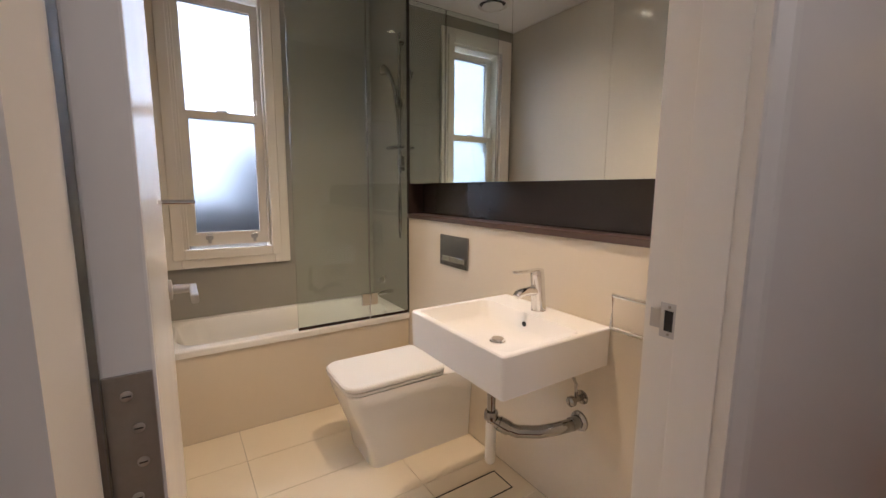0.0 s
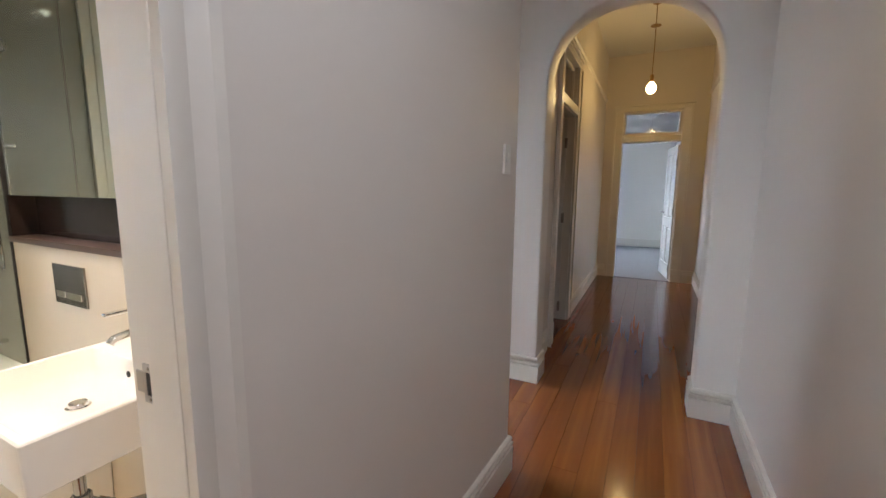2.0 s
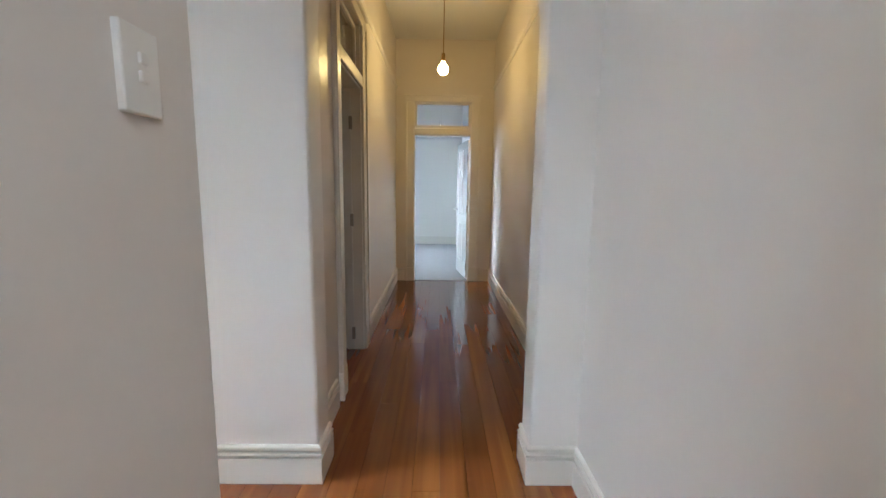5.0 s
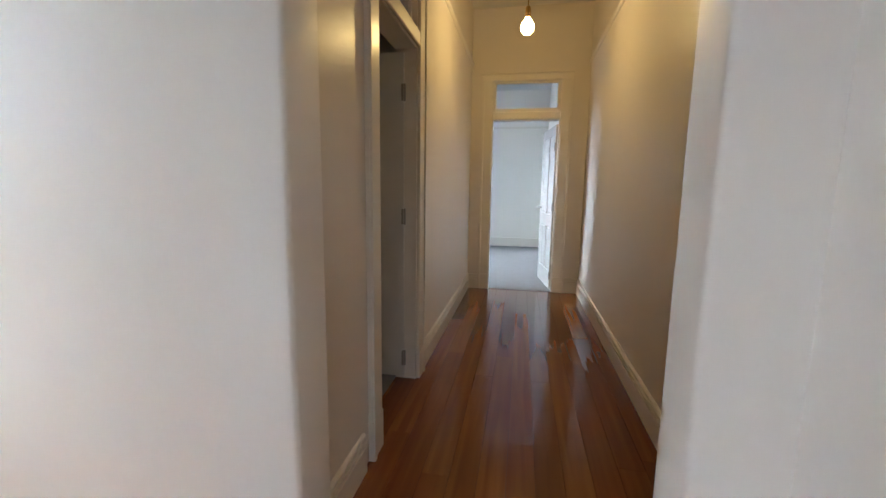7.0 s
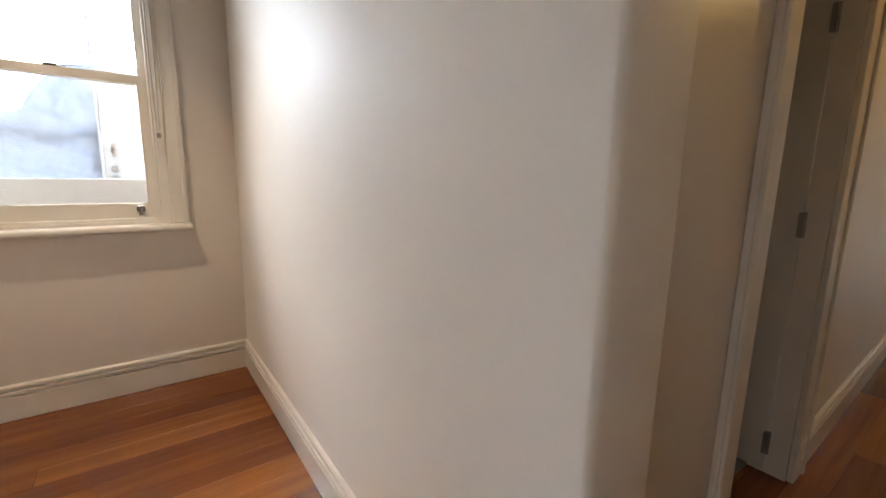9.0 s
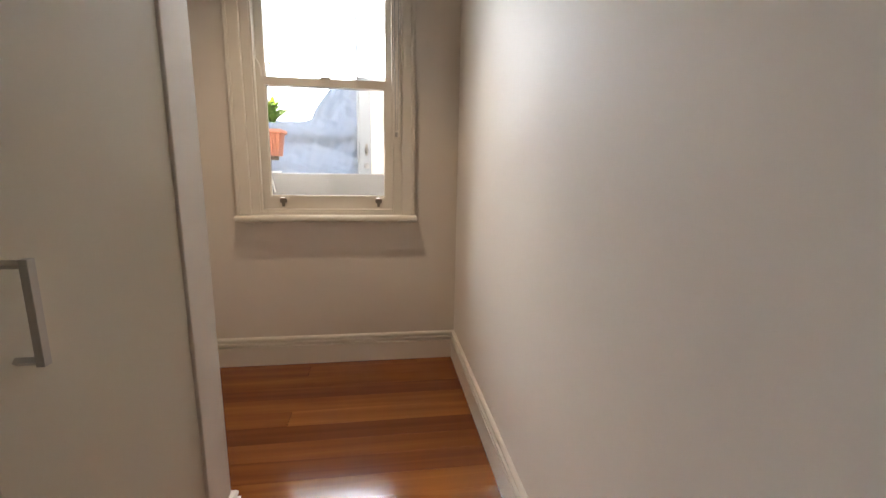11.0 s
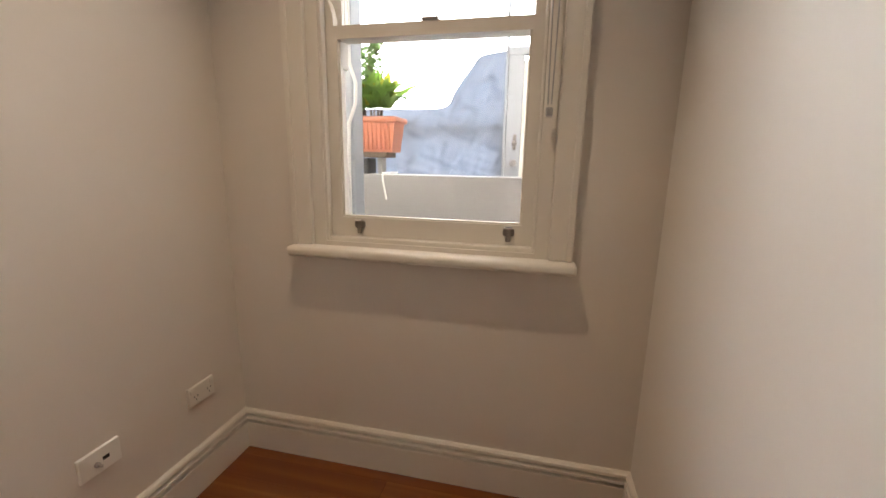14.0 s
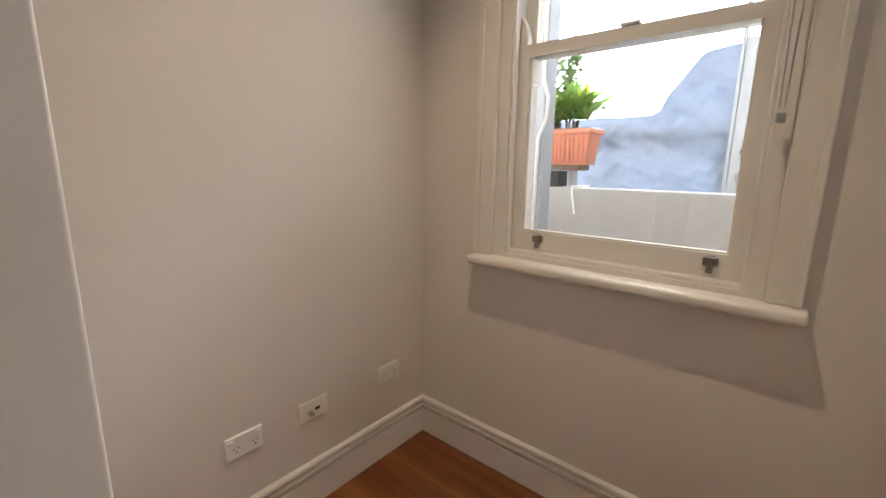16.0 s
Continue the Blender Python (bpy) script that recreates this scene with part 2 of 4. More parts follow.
def part(name, bm, material, parent=None, label="", smooth=False):
    me = bpy.data.meshes.new(name)
    if smooth:
        for f in bm.faces:
            f.smooth = True
    bm.to_mesh(me)
    bm.free()
    me.materials.append(material)
    if smooth:
        me.set_sharp_from_angle(angle=radians(35))
    ob = new(name, me)
    ob.parent = parent
    if label:
        ob["label"] = label
    return ob


def thing(name, x, y, z, label, category, group=""):
    """An Empty at the base of a thing whose parts are given in world places."""
    ob = new(name)
    ob.location = (x, y, z)
    bpy.context.view_layer.update()
    return tagged(ob, label, category, group)


def sub(name, bm, material, parent, label="", smooth=False):
    """A part of a thing, its mesh given in world places."""
    o = parent.location.copy()
    if parent.parent:
        o += parent.parent.location
    bmesh.ops.translate(bm, verts=bm.verts[:], vec=-o)
    return part(name, bm, material, parent, label, smooth)


def setting(name, bm, material, label, category, smooth=False):
    return tagged(part(name, bm, material, None, "", smooth), label, category, "", "structure")


def swept(profile, path, closed=False):
    """A moulding: profile of (out, up) carried along a plan path; it grows to the path's left."""
    bm = bmesh.new()
    pts = [Vector((p[0], p[1])) for p in path]
    n = len(pts)
    rings = []
    for i in range(n):
        d0 = (pts[i] - pts[i - 1]).normalized() if i > 0 or closed else None
        d1 = (pts[(i + 1) % n] - pts[i]).normalized() if i < n - 1 or closed else None
        d0, d1 = d0 or d1, d1 or d0
        n0, n1 = Vector((-d0.y, d0.x)), Vector((-d1.y, d1.x))
        m = (n0 + n1).normalized()
        m /= max(0.3, m.dot(n0))
        rings.append([bm.verts.new((pts[i].x + m.x * o, pts[i].y + m.y * o, u)) for o, u in profile])
    k = len(profile)
    for a, b in zip(rings, rings[1:]):
        for j in range(k):
            bm.faces.new((a[j], b[j], b[(j + 1) % k], a[(j + 1) % k]))
    bm.faces.new(rings[0])
    bm.faces.new(rings[-1][::-1])
    bmesh.ops.recalc_face_normals(bm, faces=bm.faces[:])
    return bm


SKIRT = [(0, 0.002), (0.02, 0.002), (0.021, 0.128), (0.002, 0.129), (0.002, 0.142), (0.021, 0.144), (0.021, 0.154), (0.002, 0.156), (0.002, 0.168),
         (0.017, 0.17), (0.016, 0.181), (0.009, 0.188), (0, 0.19)]
RAIL = [(0, 0), (0.012, 0.002), (0.02, 0.014), (0.026, 0.022), (0.026, 0.034), (0.014, 0.04), (0, 0.042)]


def skirting(path):
    setting("baseboard", swept(SKIRT, path), TRIM, "tall cream painted skirting with two grooves", "skirting")


# ---- the large structure ----
H1 = 3.2
setting("floor", box(-3.25, 1.0, -1.9, 7.4, -0.12, -0.026), SUB, "timber floor under polished boards", "floor")
floor_ob = bpy.data.objects["floor"]
setting("wall_hall_west", prism([(-0.57, 0.535), (-0.413, 0.535), (-0.322, 1.985), (-0.43, 1.985), (-0.43, 1.08), (-0.57, 1.08)], 0, H1, 0.006), PAINT,
        "warm white painted hall wall", "wall")
setting("wall_hall_south_west", boxes((-0.57, -0.43, -1.8, -0.395, 0, H1), (-0.57, -0.425, -0.395, 0.535, 2.075, H1)), PAINT, "warm white painted wall over the bathroom doorway", "wall")
setting("wall_partition", prism([(-3.25, 1.08), (-0.43, 1.08), (-0.43, 1.2), (-1.502, 1.2), (-1.502, 2.012), (-1.66, 2.012), (-1.66, 1.345), (-3.25, 1.345)], 0, H1, 0.004), PAINT,
        "warm white painted wall beside the cupboard", "wall")
setting("wall_hall_east", boxes((0.765, 1.0, -1.8, 3.005, 0, H1)), WHITE, "white plastered hall wall", "wall")
setting("wall_hall_south", boxes((-0.57, 1.0, -1.95, -1.8, 0, H1)), PAINT, "warm white painted hall wall", "wall")


def arch_wall(y0, y1):
    bm = bmesh.new()
    cx, r, zs = 0.054, 0.491, 2.07
    out = [(-3.25, 0), (cx - r, 0)] + [(cx - r * math.copysign(abs(math.cos(radians(a))) ** 0.9, 90 - a), zs + r * math.sin(radians(a)) ** 0.9) for a in range(0, 181, 5)] + [(cx + r, 0), (1.0, 0), (1.0, 3.45), (-3.25, 3.45)]
    a = [bm.verts.new((x, y0, z)) for x, z in out]
    b = [bm.verts.new((x, y1, z)) for x, z in out]
    bm.faces.new(a)
    bm.faces.new(b[::-1])
    k = len(out)
    for i in range(k):
        bm.faces.new((a[i], b[i], b[(i + 1) % k], a[(i + 1) % k]))
    bmesh.ops.recalc_face_normals(bm, faces=bm.faces[:])
    edge = [e for e in bm.edges if abs(e.verts[0].co.y - e.verts[1].co.y) < 0.001 and all(cx - r - 0.01 < v.co.x < cx + r + 0.01 for v in e.verts) and not all(v.co.z < 0.01 for v in e.verts)]
    bmesh.ops.bevel(bm, geom=edge, offset=0.016, segments=4, affect="EDGES", profile=0.5)
    bmesh.ops.triangulate(bm, faces=[f for f in bm.faces if len(f.verts) > 4])
    return bm


setting("wall_arch", arch_wall(3.005, 3.2), WHITE, "white plastered wall with a rounded archway", "wall", True)
setting("wall_nook_west", boxes((-3.25, -3.01, 1.345, 1.78, 0, H1), (-3.25, -3.01, 2.61, 3.005, 0, H1), (-3.25, -3.01, 1.78, 2.61, 0, 1.0), (-3.25, -3.01, 1.78, 2.61, 2.62, H1)), PAINT,
        "warm white painted wall round a sash window", "wall")
setting("ceiling_hall", boxes((-3.25, 1.0, -1.95, 3.005, H1, H1 + 0.15)), CEIL, "flat white painted ceiling", "ceiling")

# corridor and the rooms off it
setting("wall_corridor_west", boxes((-0.66, -0.52, 3.2, 3.88, 0, 3.45), (-0.66, -0.52, 4.66, 7.39, 0, 3.45), (-0.66, -0.52, 3.88, 4.66, 2.62, 3.45)), PAINT, "cream painted corridor wall", "wall")
setting("wall_corridor_east", boxes((0.885, 1.0, 3.2, 7.39, 0, 3.45)), PAINT, "cream painted corridor wall with a satin sheen", "wall")
setting("wall_corridor_end", boxes((-2.5, -0.265, 7.39, 7.53, 0, 3.45), (0.573, 1.0, 7.39, 7.53, 0, 3.45), (-0.265, 0.573, 7.39, 7.53, 2.6, 3.45)), PAINT, "cream painted wall at the end of the corridor", "wall")
setting("ceiling_corridor", boxes((-2.6, 1.0, 3.2, 11.8, 3.45, 3.6)), CEIL, "flat cream corridor ceiling", "ceiling")
setting("floor_side_room", boxes((-2.5, -0.66, 3.2, 7.39, -0.1, 0.004)), CARPET, "grey carpet in the side room", "floor")
setting("wall_side_room", boxes((-2.6, -2.5, 3.2, 7.39, 0, 3.45)), PAINT, "plain painted side room wall", "wall")
setting("floor_far_room", boxes((-2.5, 1.0, 7.392, 11.65, -0.1, 0.006)), CARPET, "grey carpet in the far bedroom", "floor")
setting("wall_far_north", boxes((-2.6, 1.0, 11.65, 11.8, 0, 3.45)), WHITE, "white painted far bedroom wall", "wall")
setting("wall_far_west", boxes((-2.6, -2.5, 7.53, 9.2, 0, 3.45), (-2.6, -2.5, 10.0, 11.65, 0, 3.45), (-2.6, -2.5, 9.2, 10.0, 0, 0.95), (-2.6, -2.5, 9.2, 10.0, 2.2, 3.45)), WHITE,
        "white wall with the bedroom window opening", "wall")
setting("wall_far_east", boxes((0.66, 1.0, 7.53, 11.65, 0, 3.45)), WHITE, "white painted far bedroom wall", "wall")
setting("baseboard", boxes((-2.5, 0.66, 11.628, 11.65, 0.006, 0.2), (0.638, 0.66, 8.4, 11.628, 0.006, 0.2)), TRIM, "white painted bedroom skirting", "skirting")
setting("trim", boxes((-2.5, 0.66, 11.62, 11.65, 2.62, 2.67)), TRIM, "white picture rail in the bedroom", "picture rail")

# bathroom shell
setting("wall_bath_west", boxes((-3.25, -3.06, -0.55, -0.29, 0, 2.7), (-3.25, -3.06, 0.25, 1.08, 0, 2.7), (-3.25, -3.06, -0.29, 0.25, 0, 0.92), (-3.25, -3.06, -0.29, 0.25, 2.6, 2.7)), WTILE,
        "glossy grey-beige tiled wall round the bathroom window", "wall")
setting("wall_bath_south", boxes((-3.25, -0.57, -0.6, -0.432, 0, 2.7)), GROUT, "bathroom wall behind glossy tiles", "wall")
setting("wall_bath_north", boxes((-3.06, -2.463, 0.984, 1.08, 0, 2.7), (-2.463, -0.57, 0.974, 1.08, 0, 1.13), (-2.463, -0.57, 0.99, 1.08, 1.36, 2.7), (-2.463, -0.57, 1.074, 1.08, 1.13, 1.36)), GROUT,
        "bathroom wall behind cream tiles and mirror", "wall")
setting("ceiling_bathroom", boxes((-3.25, -0.57, -0.6, 1.08, 2.7, 2.8)), CEIL, "flat white bathroom ceiling", "ceiling")
setting("floor_bathroom", boxes((-3.25, -0.56, -0.6, 1.08, -0.1, -0.008)), GROUT, "grout bed under cream floor tiles", "floor")
bath_floor = bpy.data.objects["floor_bathroom"]

# ---- skirtings and picture rails ----
skirting([(-0.413, 0.62), (-0.322, 1.985), (-0.42, 1.985)][::-1])
skirting([(0.765, -1.8), (0.765, 3.005), (0.546, 3.005), (0.546, 3.2)])
skirting([(-0.438, 3.2), (-0.438, 3.005), (-3.01, 3.005), (-3.01, 1.345), (-1.66, 1.345), (-1.66, 2.012), (-1.504, 2.012)])
skirting([(-0.43, -0.49), (-0.43, -1.8), (0.765, -1.8)])
skirting([(-0.52, 3.68), (-0.52, 3.2)])
skirting([(-0.40, 7.39), (-0.52, 7.39), (-0.52, 4.81)])
skirting([(0.885, 3.2), (0.885, 7.39), (0.71, 7.39)])


def rail(path):
    setting("trim", swept([(o, u + 2.78) for o, u in RAIL], path), TRIM, "narrow cream picture rail", "picture rail", True)


rail([(0.885, 3.2), (0.885, 7.39)])
rail([(-0.52, 7.39), (-0.52, 3.2)])

# ---- doors and windows ----


def sash_window(name, xf, y0, y1, z0, zm, zt, pane, label, metal):
    """A double-hung window in a west wall: xf the room face; glass from y0 to y1, z0 up to the meeting rail at zm and on to zt."""
    w = thing(name, xf, (y0 + y1) / 2, z0, label, "window")
    w["kind"] = "structure"
    xg = xf - 0.075
    for a, b in ((y0 - 0.1, y0 - 0.052), (y1 + 0.052, y1 + 0.1)):
        sub("window_frame", box(xf - 0.16, xf - 0.004, a, b, z0 - 0.12, zt + 0.12, 0.003), TRIM, w)
    sub("window_frame", box(xf - 0.16, xf - 0.004, y0 - 0.052, y1 + 0.052, zt + 0.06, zt + 0.12, 0.003), TRIM, w)
    for a, b in ((y0 - 0.052, y0 - 0.04), (y1 + 0.04, y1 + 0.052)):
        sub("stop_bead", box(xf - 0.04, xf - 0.008, a, b, z0 - 0.09, zt + 0.06, 0.004), TRIM, w)
    low = sub("lower_sash", boxes((xg - 0.02, xg + 0.025, y0 - 0.05, y0, z0 - 0.075, zm + 0.045), (xg - 0.02, xg + 0.025, y1, y1 + 0.05, z0 - 0.075, zm + 0.045),
                                  (xg - 0.02, xg + 0.025, y0, y1, z0 - 0.075, z0), (xg - 0.02, xg + 0.025, y0, y1, zm, zm + 0.045)), TRIM, w)
    up = sub("upper_sash", boxes((xg - 0.07, xg - 0.024, y0 - 0.05, y0 - 0.002, zm - 0.09, zt + 0.05), (xg - 0.07, xg - 0.024, y1 + 0.002, y1 + 0.05, zm - 0.09, zt + 0.05),
                                 (xg - 0.07, xg - 0.024, y0 - 0.002, y1 + 0.002, zt, zt + 0.05), (xg - 0.07, xg - 0.024, y0 - 0.002, y1 + 0.002, zm + 0.004, zm + 0.05)), TRIM, w)
    for y, s in ((y0 - 0.045, 1), (y1 + 0.012, 1)):
        horn = prism([(0, 0), (0.03, 0), (0.03, 0.03), (0.018, 0.075), (0.006, 0.095), (0, 0.1)], 0, 0.036)
        bmesh.ops.transform(horn, matrix=Matrix(((0, 0, 1, xg - 0.012), (1, 0, 0, y), (0, 1, 0, zm + 0.045), (0, 0, 0, 1))), verts=horn.verts[:])
        sub("sash_horn", horn, TRIM, w)
    for zz, xx, a in ((z0, xg, zm), (zm + 0.05, xg - 0.047, zt)):
        g = sub("pane", box(xx - 0.002, xx + 0.002, y0 - 0.001, y1 + 0.001, zz, a), pane, w, "bright window pane")
        g.visible_shadow = False
    for a, b in ((y0, y0 + 0.008), (y1 - 0.008, y1)):
        sub("glazing_bead", box(xg + 0.004, xg + 0.018, a, b, z0, zm, 0.002), TRIM, w)
    sub("glazing_bead", box(xg + 0.004, xg + 0.018, y0 + 0.008, y1 - 0.008, z0, z0 + 0.008, 0.002), TRIM, w)
    sub("sash_fastener", box(xg + 0.0, xg + 0.03, (y0 + y1) / 2 - 0.03, (y0 + y1) / 2 + 0.03, zm + 0.046, zm + 0.058, 0.004), STEEL, w)
    for y in (y0 + 0.075, y1 - 0.045):
        lift = sub("sash_lift", box(xg + 0.026, xg + 0.031, y - 0.021, y + 0.021, z0 - 0.04, z0 - 0.012, 0.006), metal, w, "small sash lift")
        sub("lift_tongue", box(xg + 0.03, xg + 0.052, y - 0.014, y + 0.014, z0 - 0.012, z0 - 0.004, 0.003), CHROME, lift)
        sub("lift_stem", box(xg + 0.031, xg + 0.038, y - 0.009, y + 0.009, z0 - 0.062, z0 - 0.012, 0.003), metal, lift)
    return w


nook_win = sash_window("window_1", -3.005, 1.845, 2.549, 1.092, 1.748, 2.46, GLASS, "cream double-hung sash window with clear panes", AGED)
for a, b in ((1.665, 1.745), (2.649, 2.729)):
    sub("architrave", box(-3.008, -2.985, a, b, 0.985, 2.64, 0.004), TRIM, nook_win)
    sub("architrave_bead", box(-2.985, -2.974, (a if a < 2 else b - 0.022), (a + 0.022 if a < 2 else b), 0.985, 2.64, 0.004), TRIM, nook_win)
sub("architrave", box(-3.008, -2.985, 1.745, 2.649, 2.56, 2.64, 0.004), TRIM, nook_win)
sub("window_sill", box(-3.12, -2.935, 1.655, 2.745, 0.945, 0.983, 0.014, 4), TRIM, nook_win, "rounded cream timber sill", True)
sub("sub_sill", box(-3.1, -3.02, 1.79, 2.604, 0.983, 1.016, 0.004), TRIM, nook_win)
bath_win = sash_window("window_2", -3.055, -0.2, 0.183, 1.03, 1.738, 2.42, FROST, "cream double-hung sash window with frosted panes", STEEL)
for k, (o, x0, x1) in enumerate(((0.185, -3.058, -3.03), (0.13, -3.04, -3.018))):
    a, b, c, d = -0.2 - o, 0.183 + o - 0.02, 1.03 - o - 0.02, 2.42 + o
    i = 0.1 if k == 0 else 0.06
    sub("architrave", box(x0, x1, a, a + i, c, d, 0.005), TRIM, bath_win)
    sub("architrave", box(x0, x1, b - i, b, c, d, 0.005), TRIM, bath_win)
    sub("architrave", box(x0, x1, a + i, b - i, c, c + i, 0.005), TRIM, bath_win)
    sub("architrave", box(x0, x1, a + i, b - i, d - i, d, 0.005), TRIM, bath_win)

cord = thing("blind_cord", -2.962, 2.622, 1.46, "thin beaded roller blind cord in a wall guide", "blind cord")
sub("cord", tube([(-2.962, 2.606, 2.6), (-2.962, 2.607, 1.9), (-2.962, 2.613, 1.5)], 0.0022, 6), STEEL, cord)
sub("cord", tube([(-2.95, 2.63, 2.6), (-2.95, 2.629, 1.9), (-2.955, 2.624, 1.5)], 0.0022, 6), STEEL, cord)
sub("cord_guide", box(-2.985, -2.952, 2.608, 2.63, 1.462, 1.49, 0.005), STEEL, cord)

# bathroom door, open against the tiled wall
bdoor = thing("door_1", -0.575, -0.345, 0.0, "cream painted bathroom door standing open", "door")
bdoor["kind"] = "structure"
leaf = sub("leaf", box(-1.39, -0.572, -0.367, -0.323, 0.012, 2.05, 0.003), DOORP, bdoor)
for z in (0.995, 1.8, 0.2):
    h = sub("hinge", box(-0.5725, -0.569, -0.366, -0.326, z, z + 0.145, 0.001), AGED, bdoor, "aged steel butt hinge with four screws")
    for i, (dy, dz) in enumerate(((-0.348, 0.124), (-0.341, 0.09), (-0.34, 0.054), (-0.347, 0.018))):
        sub("screw", lathe([(0.0052, 0), (0.0052, 0.0012), (0.003, 0.002)], (-0.5692, dy, z + dz), 12, "x"), STEEL, h, "", True)
        sub("screw_slot", box(-0.5673, -0.5668, dy - 0.0035, dy + 0.0035, z + dz - 0.0007, z + dz + 0.0007), BLACK, h)
    sub("hinge_pin", tube([(-0.564, -0.372, z - 0.002), (-0.564, -0.372, z + 0.147)], 0.0055, 10), AGED, h, "", True)
bh = sub("door_handle", lathe([(0.026, 0), (0.026, 0.008), (0.012, 0.01), (0.011, 0.05), (0.011, 0.062)], (-1.33, -0.3235, 1.06), 20, "y"), STEEL, bdoor, "satin lever handle on a round rose", True)
sub("handle_lever", box(-1.338, -1.2, -0.278, -0.262, 1.048, 1.07, 0.004), STEEL, bh)
sub("robe_hook", box(-1.05, -1.02, -0.323, -0.262, 1.285, 1.293, 0.002), CHROME, bdoor)

bdoor.location.y -= 0.008

# door linings and architraves
setting("trim", boxes((-0.575, -0.425, 0.515, 0.535, 0, 2.075)), TRIM, "cream painted door lining", "door frame")
setting("trim", boxes((-0.545, -0.43, -0.395, -0.377, 0, 2.075)), TRIM, "cream painted door lining", "door frame")
setting("trim", boxes((-0.575, -0.43, -0.377, 0.515, 2.058, 2.075)), TRIM, "cream painted door lining head", "door frame")
setting("trim", box(-0.508, -0.425, 0.506, 0.5155, 0, 2.058, 0.002), TRIM, "cream door stop", "door stop")
setting("trim", prism([(-0.425, 0.508), (-0.4, 0.508), (-0.398, 0.52), (-0.41, 0.55), (-0.405, 0.57), (-0.395, 0.58), (-0.392, 0.6), (-0.413, 0.602), (-0.416, 0.53), (-0.425, 0.53)], 0, 2.15), TRIM,
        "moulded cream architrave beside the bathroom doorway", "architrave", True)
setting("trim", prism([(-0.43, -0.377), (-0.41, -0.377), (-0.408, -0.4), (-0.418, -0.43), (-0.405, -0.46), (-0.405, -0.48), (-0.43, -0.48)][::-1], 0, 2.15), TRIM,
        "moulded cream architrave beside the bathroom doorway", "architrave", True)
strike = thing("strike_plate", -0.522, 0.513, 1.02, "satin steel strike plate on the door lining", "strike plate")
stp = sub("plate", boxes((-0.541, -0.509, 0.5125, 0.515, 1.022, 1.035), (-0.541, -0.509, 0.5125, 0.515, 1.078, 1.093), (-0.541, -0.533, 0.5125, 0.515, 1.035, 1.078), (-0.515, -0.509, 0.5125, 0.515, 1.035, 1.078)), STEEL, strike)
sub("latch_hole", box(-0.5335, -0.5145, 0.5138, 0.5149, 1.0345, 1.0785), BLACK, stp)
sub("lip", box(-0.562, -0.5405, 0.512, 0.5145, 1.038, 1.078, 0.001), STEEL, strike)
for z in (1.029, 1.086):
    sub("screw", lathe([(0.003, 0), (0.003, -0.0012), (0.0015, -0.0018)], (-0.523, 0.5125, z), 10, "y"), AGED, stp)


def panel_door(name, hinge_xy, angle, w, h, label):
    """A four-panelled door leaf hung at hinge_xy; it lies along +x before turning by angle."""
    d = thing(name, hinge_xy[0], hinge_xy[1], 0.0, label, "door")
    d["kind"] = "structure"
    s, t = 0.11, 0.04
    zs = ((0.012, 0.24), (0.82, 0.98), (h - 0.12, h))
    part("leaf", boxes((0.02, w - 0.02, -0.008, 0.008, 0.02, h - 0.02)), DOORP, d)
    part("stile", box(0, s, -t / 2, t / 2, 0.012, h, 0.003), DOORP, d)
    part("stile", box(w - s, w, -t / 2, t / 2, 0.012, h, 0.003), DOORP, d)
    for a, b in zs:
        part("rail", box(s, w - s, -t / 2, t / 2, a, b, 0.003), DOORP, d)
    part("muntin", box(w / 2 - 0.05, w / 2 + 0.05, -t / 2, t / 2, 0.24, 0.82, 0.003), DOORP, d)
    part("muntin", box(w / 2 - 0.05, w / 2 + 0.05, -t / 2, t / 2, 0.98, h - 0.12, 0.003), DOORP, d)
    for a, b in ((s, w / 2 - 0.05), (w / 2 + 0.05, w - s)):
        for c, e in ((0.24, 0.82), (0.98, h - 0.12)):
            part("panel_moulding", box(a + 0.02, b - 0.02, -0.016, 0.016, c + 0.02, e - 0.02, 0.007), DOORP, d)
    for y in (-1, 1):
        part("door_handle", lathe([(0.024, 0), (0.024, y * 0.006), (0.01, y * 0.01), (0.01, y * 0.05)], (w - 0.06, y * t / 2, 1.05), 16, "y"), AGED, d, "", True)
        part("handle_lever", box(w - 0.17, w - 0.05, y * 0.062, y * 0.074, 1.042, 1.058, 0.003), AGED, d)
    for z in (0.14, 1.03, 1.78):
        part("hinge", tube([(-0.004, 0.022, z), (-0.004, 0.022, z + 0.1)], 0.008, 8), AGED, d)
    d.rotation_euler = (0, 0, radians(angle))
    return d


panel_door("door_2", (0.55, 7.5), 98, 0.8, 2.1, "white four-panelled bedroom door standing open")
# side room door, opened back into the room
sdoor = thing("door_3", -0.62, 4.67, 0.0, "cream painted side room door standing open", "door")
sdoor["kind"] = "structure"
sub("leaf", box(-1.38, -0.6, 4.632, 4.672, 0.014, 2.12, 0.003), DOORP, sdoor)
for z in (0.1, 1.06, 1.83):
    sub("hinge", box(-0.612, -0.598, 4.612, 4.66, z, z + 0.1, 0.001), AGED, sdoor, "aged steel butt hinge")
    sub("hinge_pin", tube([(-0.594, 4.628, z - 0.002), (-0.594, 4.628, z + 0.102)], 0.0065, 10), AGED, sdoor, "", True)


